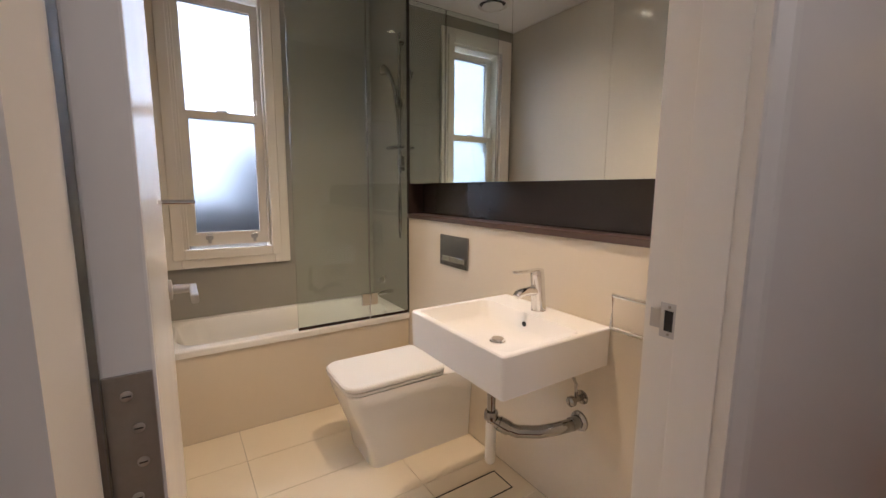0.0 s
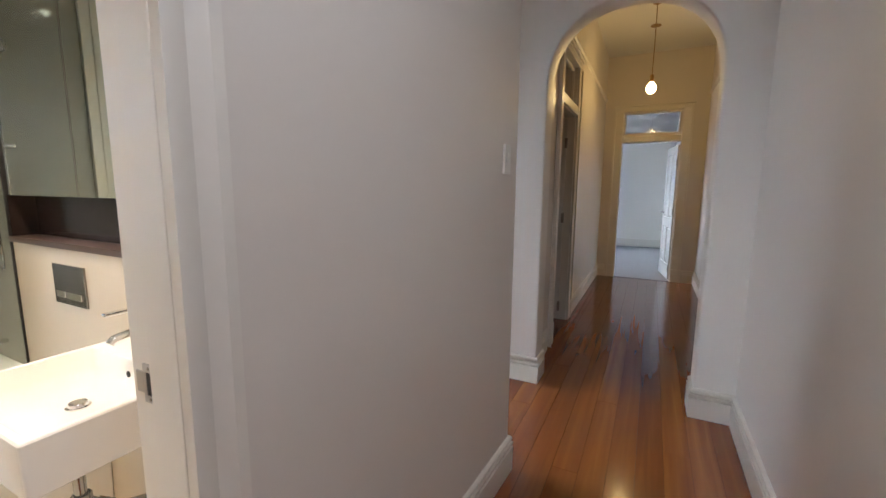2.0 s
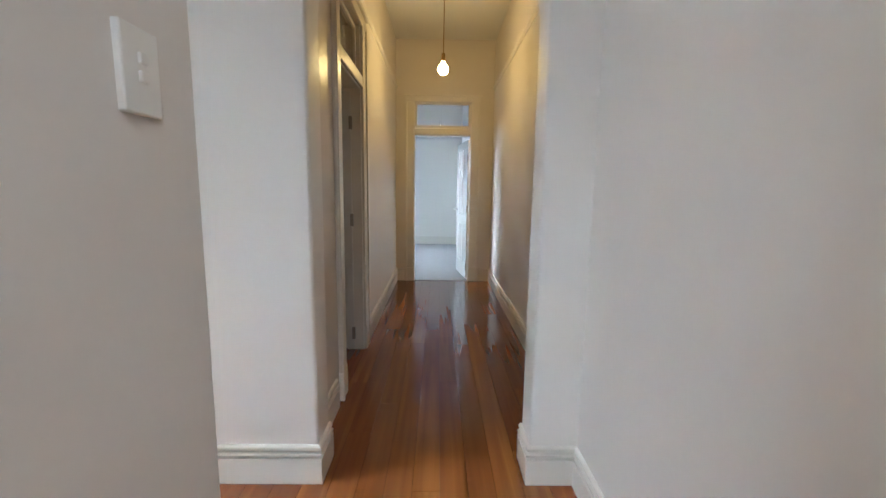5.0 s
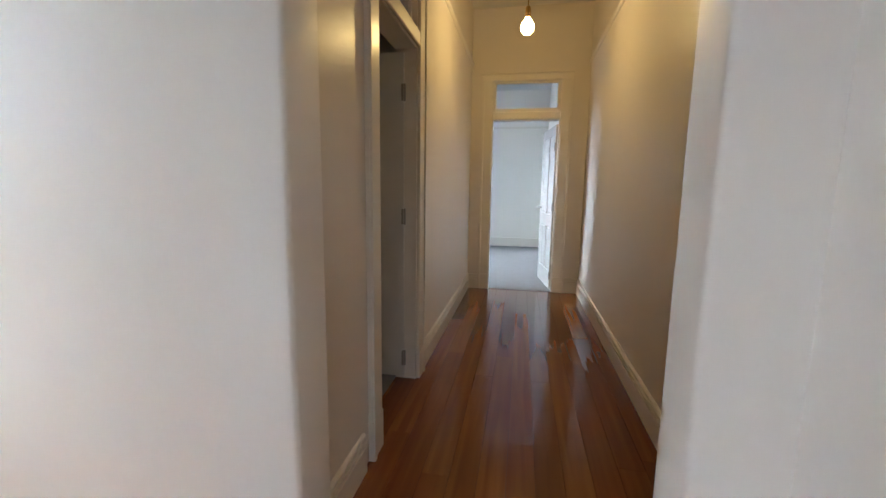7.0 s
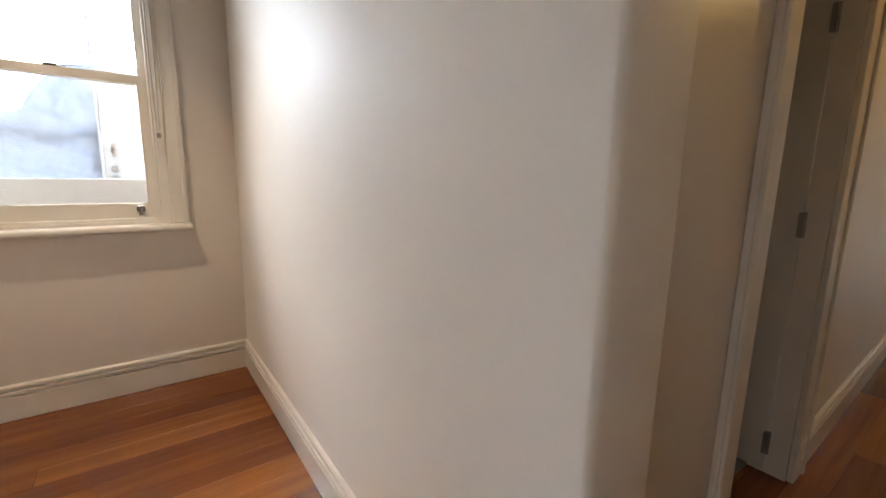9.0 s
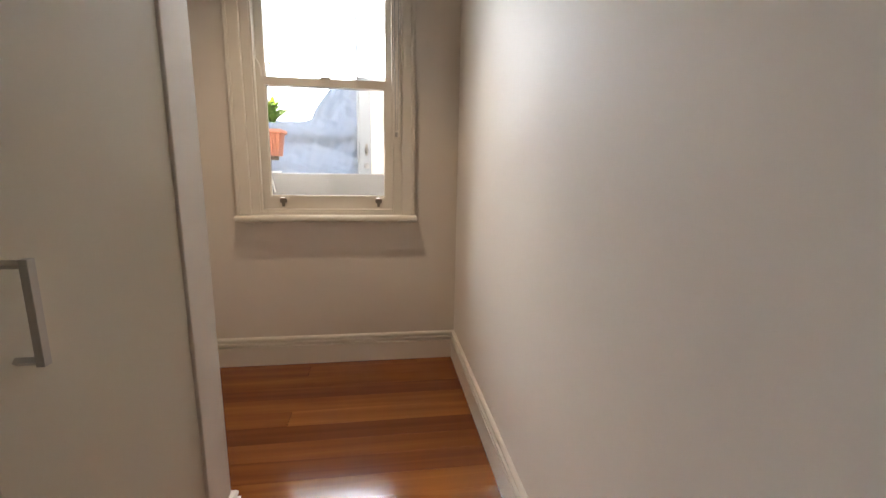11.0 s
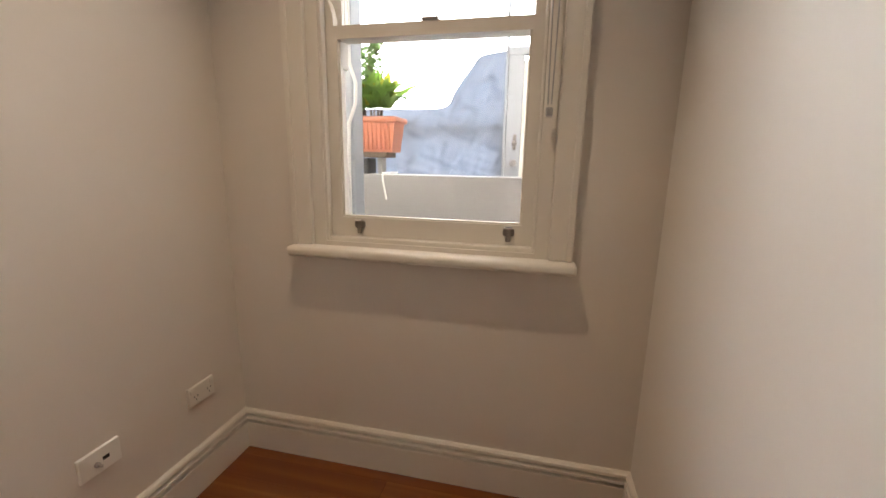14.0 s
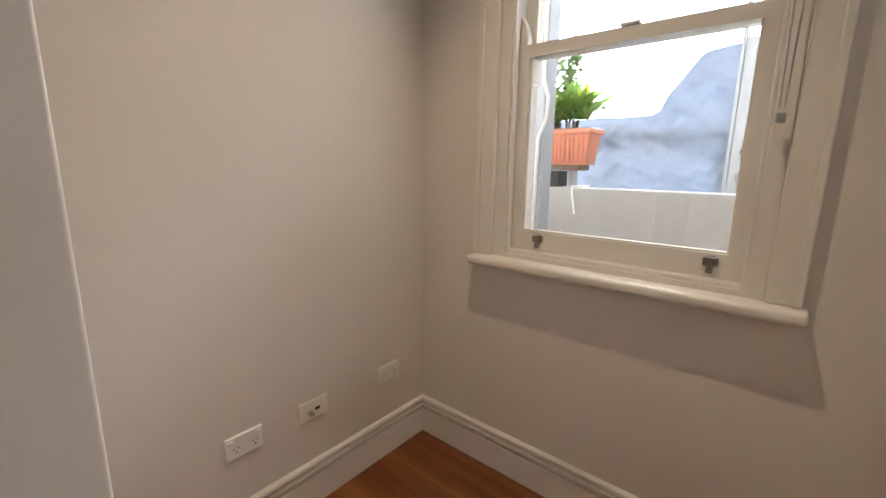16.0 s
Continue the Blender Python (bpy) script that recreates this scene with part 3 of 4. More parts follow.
def transom_frame(horizontal, a, b, face, back, zd, zt, wid, label):
    """Lining, architraves, transom bar and fanlight round an opening from a to b; horizontal: the opening lies along x."""
    f = thing("door_frame", (a + b) / 2 if horizontal else face, face if horizontal else (a + b) / 2, 0, label, "door frame")
    f["kind"] = "structure"

    def bx(u0, u1, v0, v1, z0, z1, bev=0.004):
        return box(u0, u1, v0, v1, z0, z1, bev) if horizontal else box(v0, v1, u0, u1, z0, z1, bev)
    s = 1 if back > face else -1
    for u0, u1 in ((a, a + 0.02), (b - 0.02, b)):
        sub("lining", bx(u0, u1, face, back, 0, zt + 0.03, 0.002), TRIM, f)
    for u0, u1 in ((a - wid, a + 0.008), (b - 0.008, b + wid)):
        sub("architrave", bx(u0, u1, face - s * 0.022, face - s * 0.001, 0, zt + 0.03), TRIM, f)
        o0, o1 = (u0, u0 + 0.03) if u0 < a else (u1 - 0.03, u1)
        sub("architrave_bead", bx(o0, o1, face - s * 0.034, face - s * 0.022, 0.0, zt + 0.03), TRIM, f)
        sub("plinth_block", bx(u0 - 0.004, u1 + 0.004, face - s * 0.027, face - s * 0.001, 0.002, 0.2), TRIM, f)
    sub("architrave", bx(a - wid, b + wid, face - s * 0.024, face - s * 0.001, zt + 0.03, zt + 0.1), TRIM, f)
    sub("cap_moulding", bx(a - wid - 0.015, b + wid + 0.015, face - s * 0.045, face - s * 0.001, zt + 0.1, zt + 0.125, 0.008), TRIM, f)
    sub("transom_bar", bx(a + 0.02, b - 0.02, face + s * 0.002, back, zd, zd + 0.12), TRIM, f)
    sub("transom_moulding", bx(a + 0.008, b - 0.008, face - s * 0.02, face + s * 0.002, zd + 0.01, zd + 0.1, 0.01), TRIM, f)
    for u0, u1 in ((a + 0.02, a + 0.05), (b - 0.05, b - 0.02)):
        sub("fanlight_stile", bx(u0, u1, face + s * 0.03, face + s * 0.07, zd + 0.12, zt + 0.03), TRIM, f)
    sub("fanlight_rail", bx(a + 0.05, b - 0.05, face + s * 0.03, face + s * 0.07, zt - 0.0, zt + 0.03), TRIM, f)
    sub("fanlight_rail", bx(a + 0.05, b - 0.05, face + s * 0.03, face + s * 0.07, zd + 0.12, zd + 0.145), TRIM, f)
    g = sub("pane", bx(a + 0.05, b - 0.05, face + s * 0.048, face + s * 0.052, zd + 0.145, zt, 0), GLASS, f)
    g.visible_shadow = False
    return f


transom_frame(True, -0.265, 0.573, 7.39, 7.53, 2.14, 2.576, 0.12, "cream painted door frame with a clear fanlight above")
transom_frame(False, 3.88, 4.66, -0.52, -0.66, 2.14, 2.58, 0.13, "cream painted door frame with a fanlight above")

# ---- hall: switch, smoke alarm and pendant ----
sw = thing("light_switch", -0.325, 1.857, 1.465, "white plastic light switch plate on the hall wall", "light switch")
swp = sub("plate", box(-0.342, -0.322, 1.818, 1.896, 1.465, 1.586, 0.003), PLAST, sw)
for z in (1.51, 1.535):
    sub("rocker", box(-0.323, -0.317, 1.849, 1.865, z, z + 0.016, 0.002), PLAST, swp)

pend = thing("pendant_lamp", 0.136, 5.5, 3.45, "bare glowing bulb hanging on a brown cord from a ceiling rose", "pendant lamp")
sub("ceiling_rose", lathe([(0.055, 0), (0.055, -0.008), (0.04, -0.03), (0.012, -0.04)], (0.136, 5.5, 3.449), 24), BRASS, pend, "", True)
sub("cord", tube([(0.136, 5.5, 3.41), (0.139, 5.5, 3.1), (0.136, 5.5, 2.66)], 0.0045, 8), BRASS, pend)
sub("cord_disc", lathe([(0.01, 0.012), (0.05, 0.006), (0.055, 0), (0.012, -0.006)], (0.138, 5.5, 3.19), 20), BRASS, pend, "", True)
sub("lamp_holder", lathe([(0.012, 0.09), (0.02, 0.08), (0.022, 0.02), (0.018, 0.01)], (0.136, 5.5, 2.595), 16), BRASS, pend, "", True)
bulb = sub("bulb", lathe([(0.016, 0.0), (0.022, -0.012), (0.046, -0.045), (0.052, -0.072), (0.046, -0.1), (0.028, -0.12), (0.008, -0.126)], (0.136, 5.5, 2.605), 20), BULB, pend, "glowing amber bulb", True)
bulb.visible_shadow = False

# ---- nook: cupboard and sockets ----
cup = thing("cupboard", -0.93, 1.6, 0.0, "tall built-in cupboard with two flat off-white doors", "cupboard")
sub("carcass", box(-1.5, -0.432, 1.21, 1.982, 0.0, 3.19), CUPB, cup)
for a, b, hx in ((-1.5005, -0.926, -0.985), (-0.922, -0.432, -0.865)):
    d = sub("door", box(a + 0.0015, b - 0.0015, 1.984, 2.004, 0.07, 2.6, 0.0015), CUPB, cup)
    hd = sub("handle", tube([(hx, 2.004, 1.135), (hx, 2.04, 1.135)], 0.0065, 4), STEEL, d, "square satin steel bow handle")
    sub("handle_grip", box(hx - 0.007, hx + 0.007, 2.034, 2.046, 0.985, 1.143, 0.001), STEEL, d)
    sub("handle_leg", tube([(hx, 2.004, 0.992), (hx, 2.04, 0.992)], 0.0065, 4), STEEL, d)
    sub("upper_door", box(a + 0.0015, b - 0.0015, 1.984, 2.004, 2.604, 3.185, 0.0015), CUPB, cup)
sub("kickboard", box(-1.5, -0.432, 1.972, 1.991, 0.002, 0.066, 0.002), CUPB, cup)


def socket(x0, kind):
    s = thing("power_socket", x0, 1.345, 0.37, "white double power socket above the skirting" if kind else "white aerial socket plate above the skirting", "socket", "sockets along the nook wall")
    pl = sub("plate", box(x0 - 0.063, x0 + 0.063, 1.345, 1.356, 0.37, 0.449, 0.003), PLAST, s)
    if kind:
        for dx in (-0.035, 0.03):
            for px, pz in ((-0.008, 0.408), (0.008, 0.408), (0.0, 0.393)):
                sub("pin_slot", box(x0 + dx + px - 0.0012, x0 + dx + px + 0.0012, 1.3555, 1.3567, pz - 0.004, pz + 0.004), BLACK, pl)
        for dx in (-0.048, 0.048):
            sub("switch", box(x0 + dx - 0.009, x0 + dx + 0.009, 1.3555, 1.361, 0.424, 0.44, 0.002), PLAST, pl)
    else:
        sub("coax_plug", lathe([(0.008, 0), (0.008, 0.008), (0.0045, 0.009), (0.0045, 0.022)], (x0 + 0.014, 1.356, 0.404), 14, "y"), STEEL, s, "", True)
        sub("data_port", box(x0 - 0.026, x0 - 0.006, 1.3555, 1.357, 0.404, 0.416), BLACK, s)
    return s


socket(-2.108, True)
socket(-2.375, False)
socket(-2.77, True)

# ---- bathroom things ----
# tiled faces, each panel a piece
for a, b in ((-3.058, -2.03), (-2.027, -1.0), (-0.997, -0.572)):
    part("tile_panel", box(a, b, -0.432, -0.42, 0.002, 2.698, 0.0015), PTILE, bpy.data.objects["wall_bath_south"])
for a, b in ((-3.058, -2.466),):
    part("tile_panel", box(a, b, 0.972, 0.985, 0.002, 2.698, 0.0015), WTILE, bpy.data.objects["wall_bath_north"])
for a, b in ((-2.46, -0.572),):
    part("tile_panel", box(a, b, 0.962, 0.975, 0.002, 1.136, 0.0015), CTILE, bpy.data.objects["wall_bath_north"])
setting("trim", boxes((-2.466, -2.46, 0.955, 0.985, 0.5, 2.69)), BLACK, "dark channel beside the shower screen", "channel")
niche = thing("shelf_niche", -1.5, 1.0, 1.13, "dark brown stone shelf niche below the mirror", "shelf")
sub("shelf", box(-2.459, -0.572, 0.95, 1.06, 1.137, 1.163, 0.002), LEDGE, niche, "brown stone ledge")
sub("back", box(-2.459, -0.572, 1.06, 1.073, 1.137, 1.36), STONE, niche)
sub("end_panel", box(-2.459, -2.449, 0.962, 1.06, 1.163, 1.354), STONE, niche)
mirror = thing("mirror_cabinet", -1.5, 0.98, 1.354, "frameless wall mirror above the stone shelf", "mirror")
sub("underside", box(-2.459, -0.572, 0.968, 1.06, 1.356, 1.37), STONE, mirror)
for a, b in ((-2.459, -1.52), (-1.518, -0.572)):
    sub("mirror_pane", box(a, b, 0.962, 0.968, 1.354, 2.698, 0.001), MIRROR, mirror)

bath = thing("bathtub", -2.76, 0.27, 0.0, "white built-in bathtub with a cream tiled front", "bathtub")
sub("front_panel", box(-2.476, -2.462, -0.42, 0.962, 0.0, 0.478, 0.002), CTILE, bath)


def tub():
    """Rim and basin as one shell."""
    bm = bmesh.new()
    x0, x1, y0, y1 = -3.058, -2.452, -0.418, 0.97

    def ring(xa, xb, ya, yb, r, z, n=6):
        pts = []
        for cx, cy, s in ((xb - r, yb - r, 0), (xa + r, yb - r, 90), (xa + r, ya + r, 180), (xb - r, ya + r, 270)):
            for i in range(n + 1):
                a = radians(s + 90 * i / n)
                pts.append(bm.verts.new((cx + r * math.cos(a), cy + r * math.sin(a), z)))
        return pts
    rings = [ring(x0, x1, y0, y1, 0.004, 0.47), ring(x0, x1, y0, y1, 0.008, 0.5), ring(x0 + 0.008, x1 - 0.008, y0 + 0.008, y1 - 0.008, 0.012, 0.508),
             ring(x0 + 0.055, x1 - 0.06, y0 + 0.07, y1 - 0.09, 0.13, 0.508), ring(x0 + 0.062, x1 - 0.068, y0 + 0.08, y1 - 0.1, 0.14, 0.498),
             ring(x0 + 0.075, x1 - 0.08, y0 + 0.11, y1 - 0.12, 0.14, 0.4), ring(x0 + 0.1, x1 - 0.1, y0 + 0.2, y1 - 0.17, 0.13, 0.18), ring(x0 + 0.15, x1 - 0.15, y0 + 0.3, y1 - 0.24, 0.1, 0.13)]
    k = len(rings[0])
    for a, b in zip(rings, rings[1:]):
        for i in range(k):
            bm.faces.new((a[i], a[(i + 1) % k], b[(i + 1) % k], b[i]))
    bm.faces.new(rings[-1])
    bmesh.ops.recalc_face_normals(bm, faces=bm.faces[:])
    return bm


sub("basin_shell", tub(), ACRYL, bath, "glossy white enamel shell", True)
spout = thing("bath_spout", -2.72, 0.93, 0.55, "chrome bath spout on the tiled wall", "tap")
sub("spout", tube([(-2.72, 0.971, 0.6), (-2.72, 0.93, 0.6), (-2.72, 0.86, 0.595), (-2.72, 0.83, 0.575)], 0.013, 12), CHROME, spout, "", True)
sub("mixer", lathe([(0.03, 0), (0.03, -0.006), (0.02, -0.01), (0.018, -0.04)], (-2.86, 0.971, 0.66), 20, "y"), CHROME, spout, "", True)

scr = thing("shower_screen", -2.46, 0.6, 0.51, "frameless hinged glass shower screen on the bath rim", "shower screen")
for a, b in ((0.247, 0.683), (0.69, 0.953)):
    g = sub("glass_panel", box(-2.4655, -2.4575, a, b, 0.525, 2.45, 0.001), SCREEN, scr)
    g.visible_shadow = False
for z in (0.6,):
    sub("hinge", box(-2.474, -2.449, 0.632, 0.684, z, z + 0.075, 0.002), CHROME, scr)
    sub("hinge", box(-2.474, -2.449, 0.689, 0.735, z, z + 0.075, 0.002), CHROME, scr)
sub("bottom_seal", box(-2.466, -2.457, 0.247, 0.683, 0.509, 0.526, 0.001), STONE, scr, "dark seal strip")
sub("bottom_channel", box(-2.466, -2.457, 0.69, 0.953, 0.509, 0.526, 0.001), STONE, scr)
sub("edge_channel", box(-2.468, -2.455, 0.953, 0.962, 0.509, 2.45, 0.001), BLACK, scr)

rail_s = thing("shower_rail", -2.62, 0.94, 1.1, "chrome shower rail with a hand shower and hose", "shower")
sub("rail", tube([(-2.545, 0.945, 1.42), (-2.545, 0.945, 2.28)], 0.0095, 12), PIPE, rail_s, "", True)
for z in (1.45, 2.22):
    sub("bracket", tube([(-2.545, 0.972, z), (-2.545, 0.94, z)], 0.014, 12), PIPE, rail_s, "", True)
sub("slider", box(-2.565, -2.525, 0.915, 0.96, 1.83, 1.88, 0.008), PIPE, rail_s)
sub("hand_shower", tube([(-2.55, 0.925, 1.83), (-2.555, 0.92, 1.93), (-2.575, 0.9, 2.02), (-2.6, 0.885, 2.055), (-2.625, 0.87, 2.065)], [0.011, 0.013, 0.013, 0.02, 0.034], 14), PIPE, rail_s, "", True)
sub("soap_dish", box(-2.64, -2.5, 0.89, 0.955, 1.575, 1.592, 0.006), PIPE, rail_s)
sub("wall_outlet", box(-2.58, -2.53, 0.94, 0.972, 1.47, 1.53, 0.006), PIPE, rail_s)
sub("hose", tube([(-2.55, 0.925, 1.83), (-2.53, 0.93, 1.55), (-2.52, 0.935, 1.2), (-2.525, 0.94, 1.05), (-2.55, 0.945, 1.0), (-2.575, 0.95, 1.06), (-2.57, 0.95, 1.3), (-2.555, 0.95, 1.48)], 0.0065, 8), PIPE, rail_s, "", True)

# toilet
wc = thing("toilet", -1.93, 0.66, 0.0, "white square-edged wall-faced toilet with a closed lid", "toilet")


def rounded(xa, xb, ya, yb, r, z, n=5, rb=0.01):
    pts = []
    for cx, cy, s, q in ((xb - rb, yb - rb, 0, rb), (xa + rb, yb - rb, 90, rb), (xa + r, ya + r, 180, r), (xb - r, ya + r, 270, r)):
        for i in range(n + 1):
            a = radians(s + 90 * i / n)
            pts.append((cx + q * math.cos(a), cy + q * math.sin(a), z))
    return pts


def loft(rings):
    bm = bmesh.new()
    vs = [[bm.verts.new(p) for p in r] for r in rings]
    k = len(vs[0])
    for a, b in zip(vs, vs[1:]):
        for i in range(k):
            bm.faces.new((a[i], a[(i + 1) % k], b[(i + 1) % k], b[i]))
    bm.faces.new(vs[0][::-1])
    bm.faces.new(vs[-1])
    bmesh.ops.recalc_face_normals(bm, faces=bm.faces[:])
    return bm


sub("pan", loft([rounded(-2.085, -1.775, 0.4, 0.961, 0.05, 0.0), rounded(-2.09, -1.77, 0.385, 0.961, 0.05, 0.1), rounded(-2.108, -1.752, 0.3, 0.961, 0.06, 0.33), rounded(-2.11, -1.75, 0.29, 0.961, 0.06, 0.385),
                rounded(-2.106, -1.754, 0.295, 0.961, 0.06, 0.392)]), CERAM, wc, "", True)
sub("seat", loft([rounded(-2.106, -1.754, 0.283, 0.79, 0.07, 0.396, 6, 0.03), rounded(-2.11, -1.75, 0.279, 0.79, 0.07, 0.4, 6, 0.03), rounded(-2.108, -1.752, 0.281, 0.79, 0.07, 0.41, 6, 0.03)]), CERAM, wc, "", True)
sub("lid", loft([rounded(-2.108, -1.752, 0.279, 0.79, 0.07, 0.414, 6, 0.03), rounded(-2.112, -1.748, 0.274, 0.792, 0.075, 0.418, 6, 0.03), rounded(-2.112, -1.748, 0.274, 0.792, 0.075, 0.43, 6, 0.03),
                 rounded(-2.104, -1.756, 0.282, 0.788, 0.07, 0.437, 6, 0.03)]), CERAM, wc, "", True)
for x in (-2.02, -1.84):
    sub("lid_hinge", tube([(x - 0.02, 0.805, 0.408), (x + 0.02, 0.805, 0.408)], 0.011, 12), CHROME, wc, "", True)
fl = thing("flush_plate", -1.935, 0.96, 0.9, "satin metal dual flush plate on the tiled wall", "flush plate")
flp = sub("plate", box(-2.066, -1.802, 0.952, 0.9615, 0.897, 1.069, 0.003), DARKCHROME, fl)
sub("button", box(-2.04, -1.965, 0.9475, 0.953, 0.925, 0.955, 0.002), CHROME, flp)
sub("button", box(-1.955, -1.83, 0.9475, 0.953, 0.925, 0.955, 0.002), CHROME, flp)
stop = thing("isolation_tap", -2.2, 0.96, 0.2, "small chrome cistern tap low on the wall", "tap")
sub("tap_body", tube([(-2.2, 0.962, 0.33), (-2.2, 0.93, 0.33), (-2.2, 0.925, 0.38)], 0.01, 10), CHROME, stop, "", True)

# basin
bs = thing("wash_basin", -1.23, 0.72, 0.69, "white rectangular wall-hung ceramic basin", "basin")


def basin():
    bm = bmesh.new()
    x0, x1, y0, y1, z0, z1 = -1.508, -0.953, 0.46, 0.961, 0.695, 0.84

    def rr(a, b, c, d, r, z, n=5):
        pts = []
        for cx, cy, s in ((b - r, d - r, 0), (a + r, d - r, 90), (a + r, c + r, 180), (b - r, c + r, 270)):
            for i in range(n + 1):
                t = radians(s + 90 * i / n)
                pts.append(bm.verts.new((cx + r * math.cos(t), cy + r * math.sin(t), z)))
        return pts
    rings = [rr(x0 + 0.01, x1 - 0.01, y0 + 0.01, y1, 0.01, z0), rr(x0 + 0.003, x1 - 0.003, y0 + 0.003, y1, 0.01, z0 + 0.005), rr(x0, x1, y0, y1, 0.01, z1 - 0.005), rr(x0 + 0.004, x1 - 0.004, y0 + 0.004, y1 - 0.002, 0.01, z1),
             rr(x0 + 0.02, x1 - 0.02, y0 + 0.02, y1 - 0.135, 0.03, z1), rr(x0 + 0.025, x1 - 0.025, y0 + 0.025, y1 - 0.14, 0.035, z1 - 0.007), rr(x0 + 0.045, x1 - 0.045, y0 + 0.045, y1 - 0.155, 0.05, z1 - 0.055),
             rr(x0 + 0.07, x1 - 0.07, y0 + 0.07, y1 - 0.18, 0.06, z1 - 0.075), rr(x0 + 0.22, x1 - 0.22, y0 + 0.15, y1 - 0.24, 0.04, z1 - 0.082)]
    k = len(rings[0])
    for a, b in zip(rings, rings[1:]):
        for i in range(k):
            bm.faces.new((a[i], a[(i + 1) % k], b[(i + 1) % k], b[i]))
    bm.faces.new(rings[-1])
    bm.faces.new(rings[0][::-1])
    bmesh.ops.recalc_face_normals(bm, faces=bm.faces[:])
    return bm


sub("bowl", basin(), CERAM, bs, "", True)
sub("waste", lathe([(0.031, 0), (0.031, 0.004), (0.026, 0.006), (0.024, 0.012), (0.022, 0.014)], (-1.225, 0.672, 0.7585), 24), CHROME, bs, "", True)
sub("overflow", lathe([(0.011, 0), (0.011, -0.002), (0.009, -0.003)], (-1.23, 0.8105, 0.8), 20, "y"), BLACK, bs, "dark overflow hole")
tap = thing("basin_mixer", -1.245, 0.895, 0.84, "chrome single-lever basin mixer on the basin", "tap")
sub("body", tube([(-1.245, 0.9, 0.84), (-1.245, 0.9, 0.845), (-1.245, 0.893, 0.935), (-1.245, 0.886, 0.99)], [0.031, 0.03, 0.0275, 0.0275], 20), CHROME, tap, "", True)
sub("spout", tube([(-1.245, 0.89, 0.92), (-1.245, 0.83, 0.925), (-1.245, 0.785, 0.918), (-1.245, 0.775, 0.908)], [0.02, 0.018, 0.0165, 0.014], 14), CHROME, tap, "", True)
sub("cap", tube([(-1.245, 0.886, 0.99), (-1.245, 0.884, 1.006)], [0.0275, 0.025], 20), CHROME, tap, "", True)
sub("lever", box(-1.258, -1.232, 0.765, 0.885, 1.0, 1.01, 0.003), CHROME, tap)

trap = thing("basin_waste_pipe", -1.25, 0.7, 0.24, "chrome bottle trap and waste pipe under the basin", "pipe")
sub("tail_pipe", tube([(-1.232, 0.655, 0.7), (-1.232, 0.655, 0.42)], 0.016, 16), PIPE, trap, "", True)
sub("nut", lathe([(0.024, 0), (0.027, 0.004), (0.027, 0.03), (0.024, 0.035)], (-1.232, 0.655, 0.45), 20), PIPE, trap, "", True)
sub("bottle", lathe([(0.014, 0), (0.019, 0.008), (0.0205, 0.018), (0.0205, 0.15), (0.019, 0.165), (0.017, 0.17)], (-1.232, 0.655, 0.27), 20), PLAST, trap, "white plastic bottle trap", True)
sub("waste_pipe", tube([(-1.232, 0.66, 0.45), (-1.205, 0.69, 0.425), (-1.17, 0.735, 0.405), (-1.12, 0.8, 0.408), (-1.08, 0.85, 0.425), (-1.065, 0.9, 0.43), (-1.065, 0.962, 0.43)], 0.024, 16), PIPE, trap, "", True)
sub("nut", tube([(-1.215, 0.678, 0.436), (-1.19, 0.708, 0.416)], 0.028, 16), PIPE, trap, "", True)
sub("wall_flange", lathe([(0.04, 0), (0.038, -0.006), (0.026, -0.012), (0.026, -0.05), (0.022, -0.055)], (-1.065, 0.9615, 0.43), 24, "y"), PIPE, trap, "", True)
for x, z in ((-1.06, 0.53), (-1.2, 0.58)):
    v = thing("angle_valve", x, 0.94, z, "chrome angle stop valve below the basin", "valve", "valves below the basin")
    sub("body", tube([(x, 0.961, z), (x, 0.91, z)], 0.011, 12), PIPE, v, "", True)
    sub("flange", lathe([(0.028, 0), (0.026, -0.005), (0.012, -0.008)], (x, 0.9615, z), 20, "y"), PIPE, v, "", True)
    sub("handle", lathe([(0.017, 0), (0.02, -0.004), (0.019, -0.02), (0.012, -0.024)], (x, 0.912, z), 16, "y"), PIPE, v, "", True)
    sub("supply", tube([(x, 0.925, z), (x, 0.925, z + 0.06), (x - 0.03, 0.91, z + 0.13)], 0.006, 8), PIPE, v, "", True)
ring = thing("towel_ring", -0.82, 0.93, 0.85, "square chrome towel ring on the tiled wall", "towel ring")
sub("loop", tube([(-0.93, 0.925, 0.85), (-0.93, 0.925, 0.965), (-0.7, 0.925, 0.965), (-0.7, 0.925, 0.85), (-0.93, 0.925, 0.85)], 0.008, 8), CHROME, ring)
sub("mount", box(-0.72, -0.68, 0.92, 0.9615, 0.89, 0.93, 0.004), CHROME, ring)

vent = thing("ceiling_vent", -2.69, 0.12, 2.68, "round white exhaust vent in the bathroom ceiling", "vent")
sub("ring", lathe([(0.15, 0.0), (0.152, -0.006), (0.13, -0.02), (0.11, -0.022), (0.105, -0.01), (0.1, 0.0)], (-2.69, 0.12, 2.699), 36), PLAST, vent, "", True)
sub("disc", lathe([(0.02, 0.0), (0.075, -0.012), (0.08, -0.02), (0.05, -0.028), (0.01, -0.03)], (-2.69, 0.12, 2.692), 32), PLAST, vent, "", True)
sub("duct", lathe([(0.098, 0.0), (0.098, -0.002)], (-2.69, 0.12, 2.6985), 32), BLACK, vent)


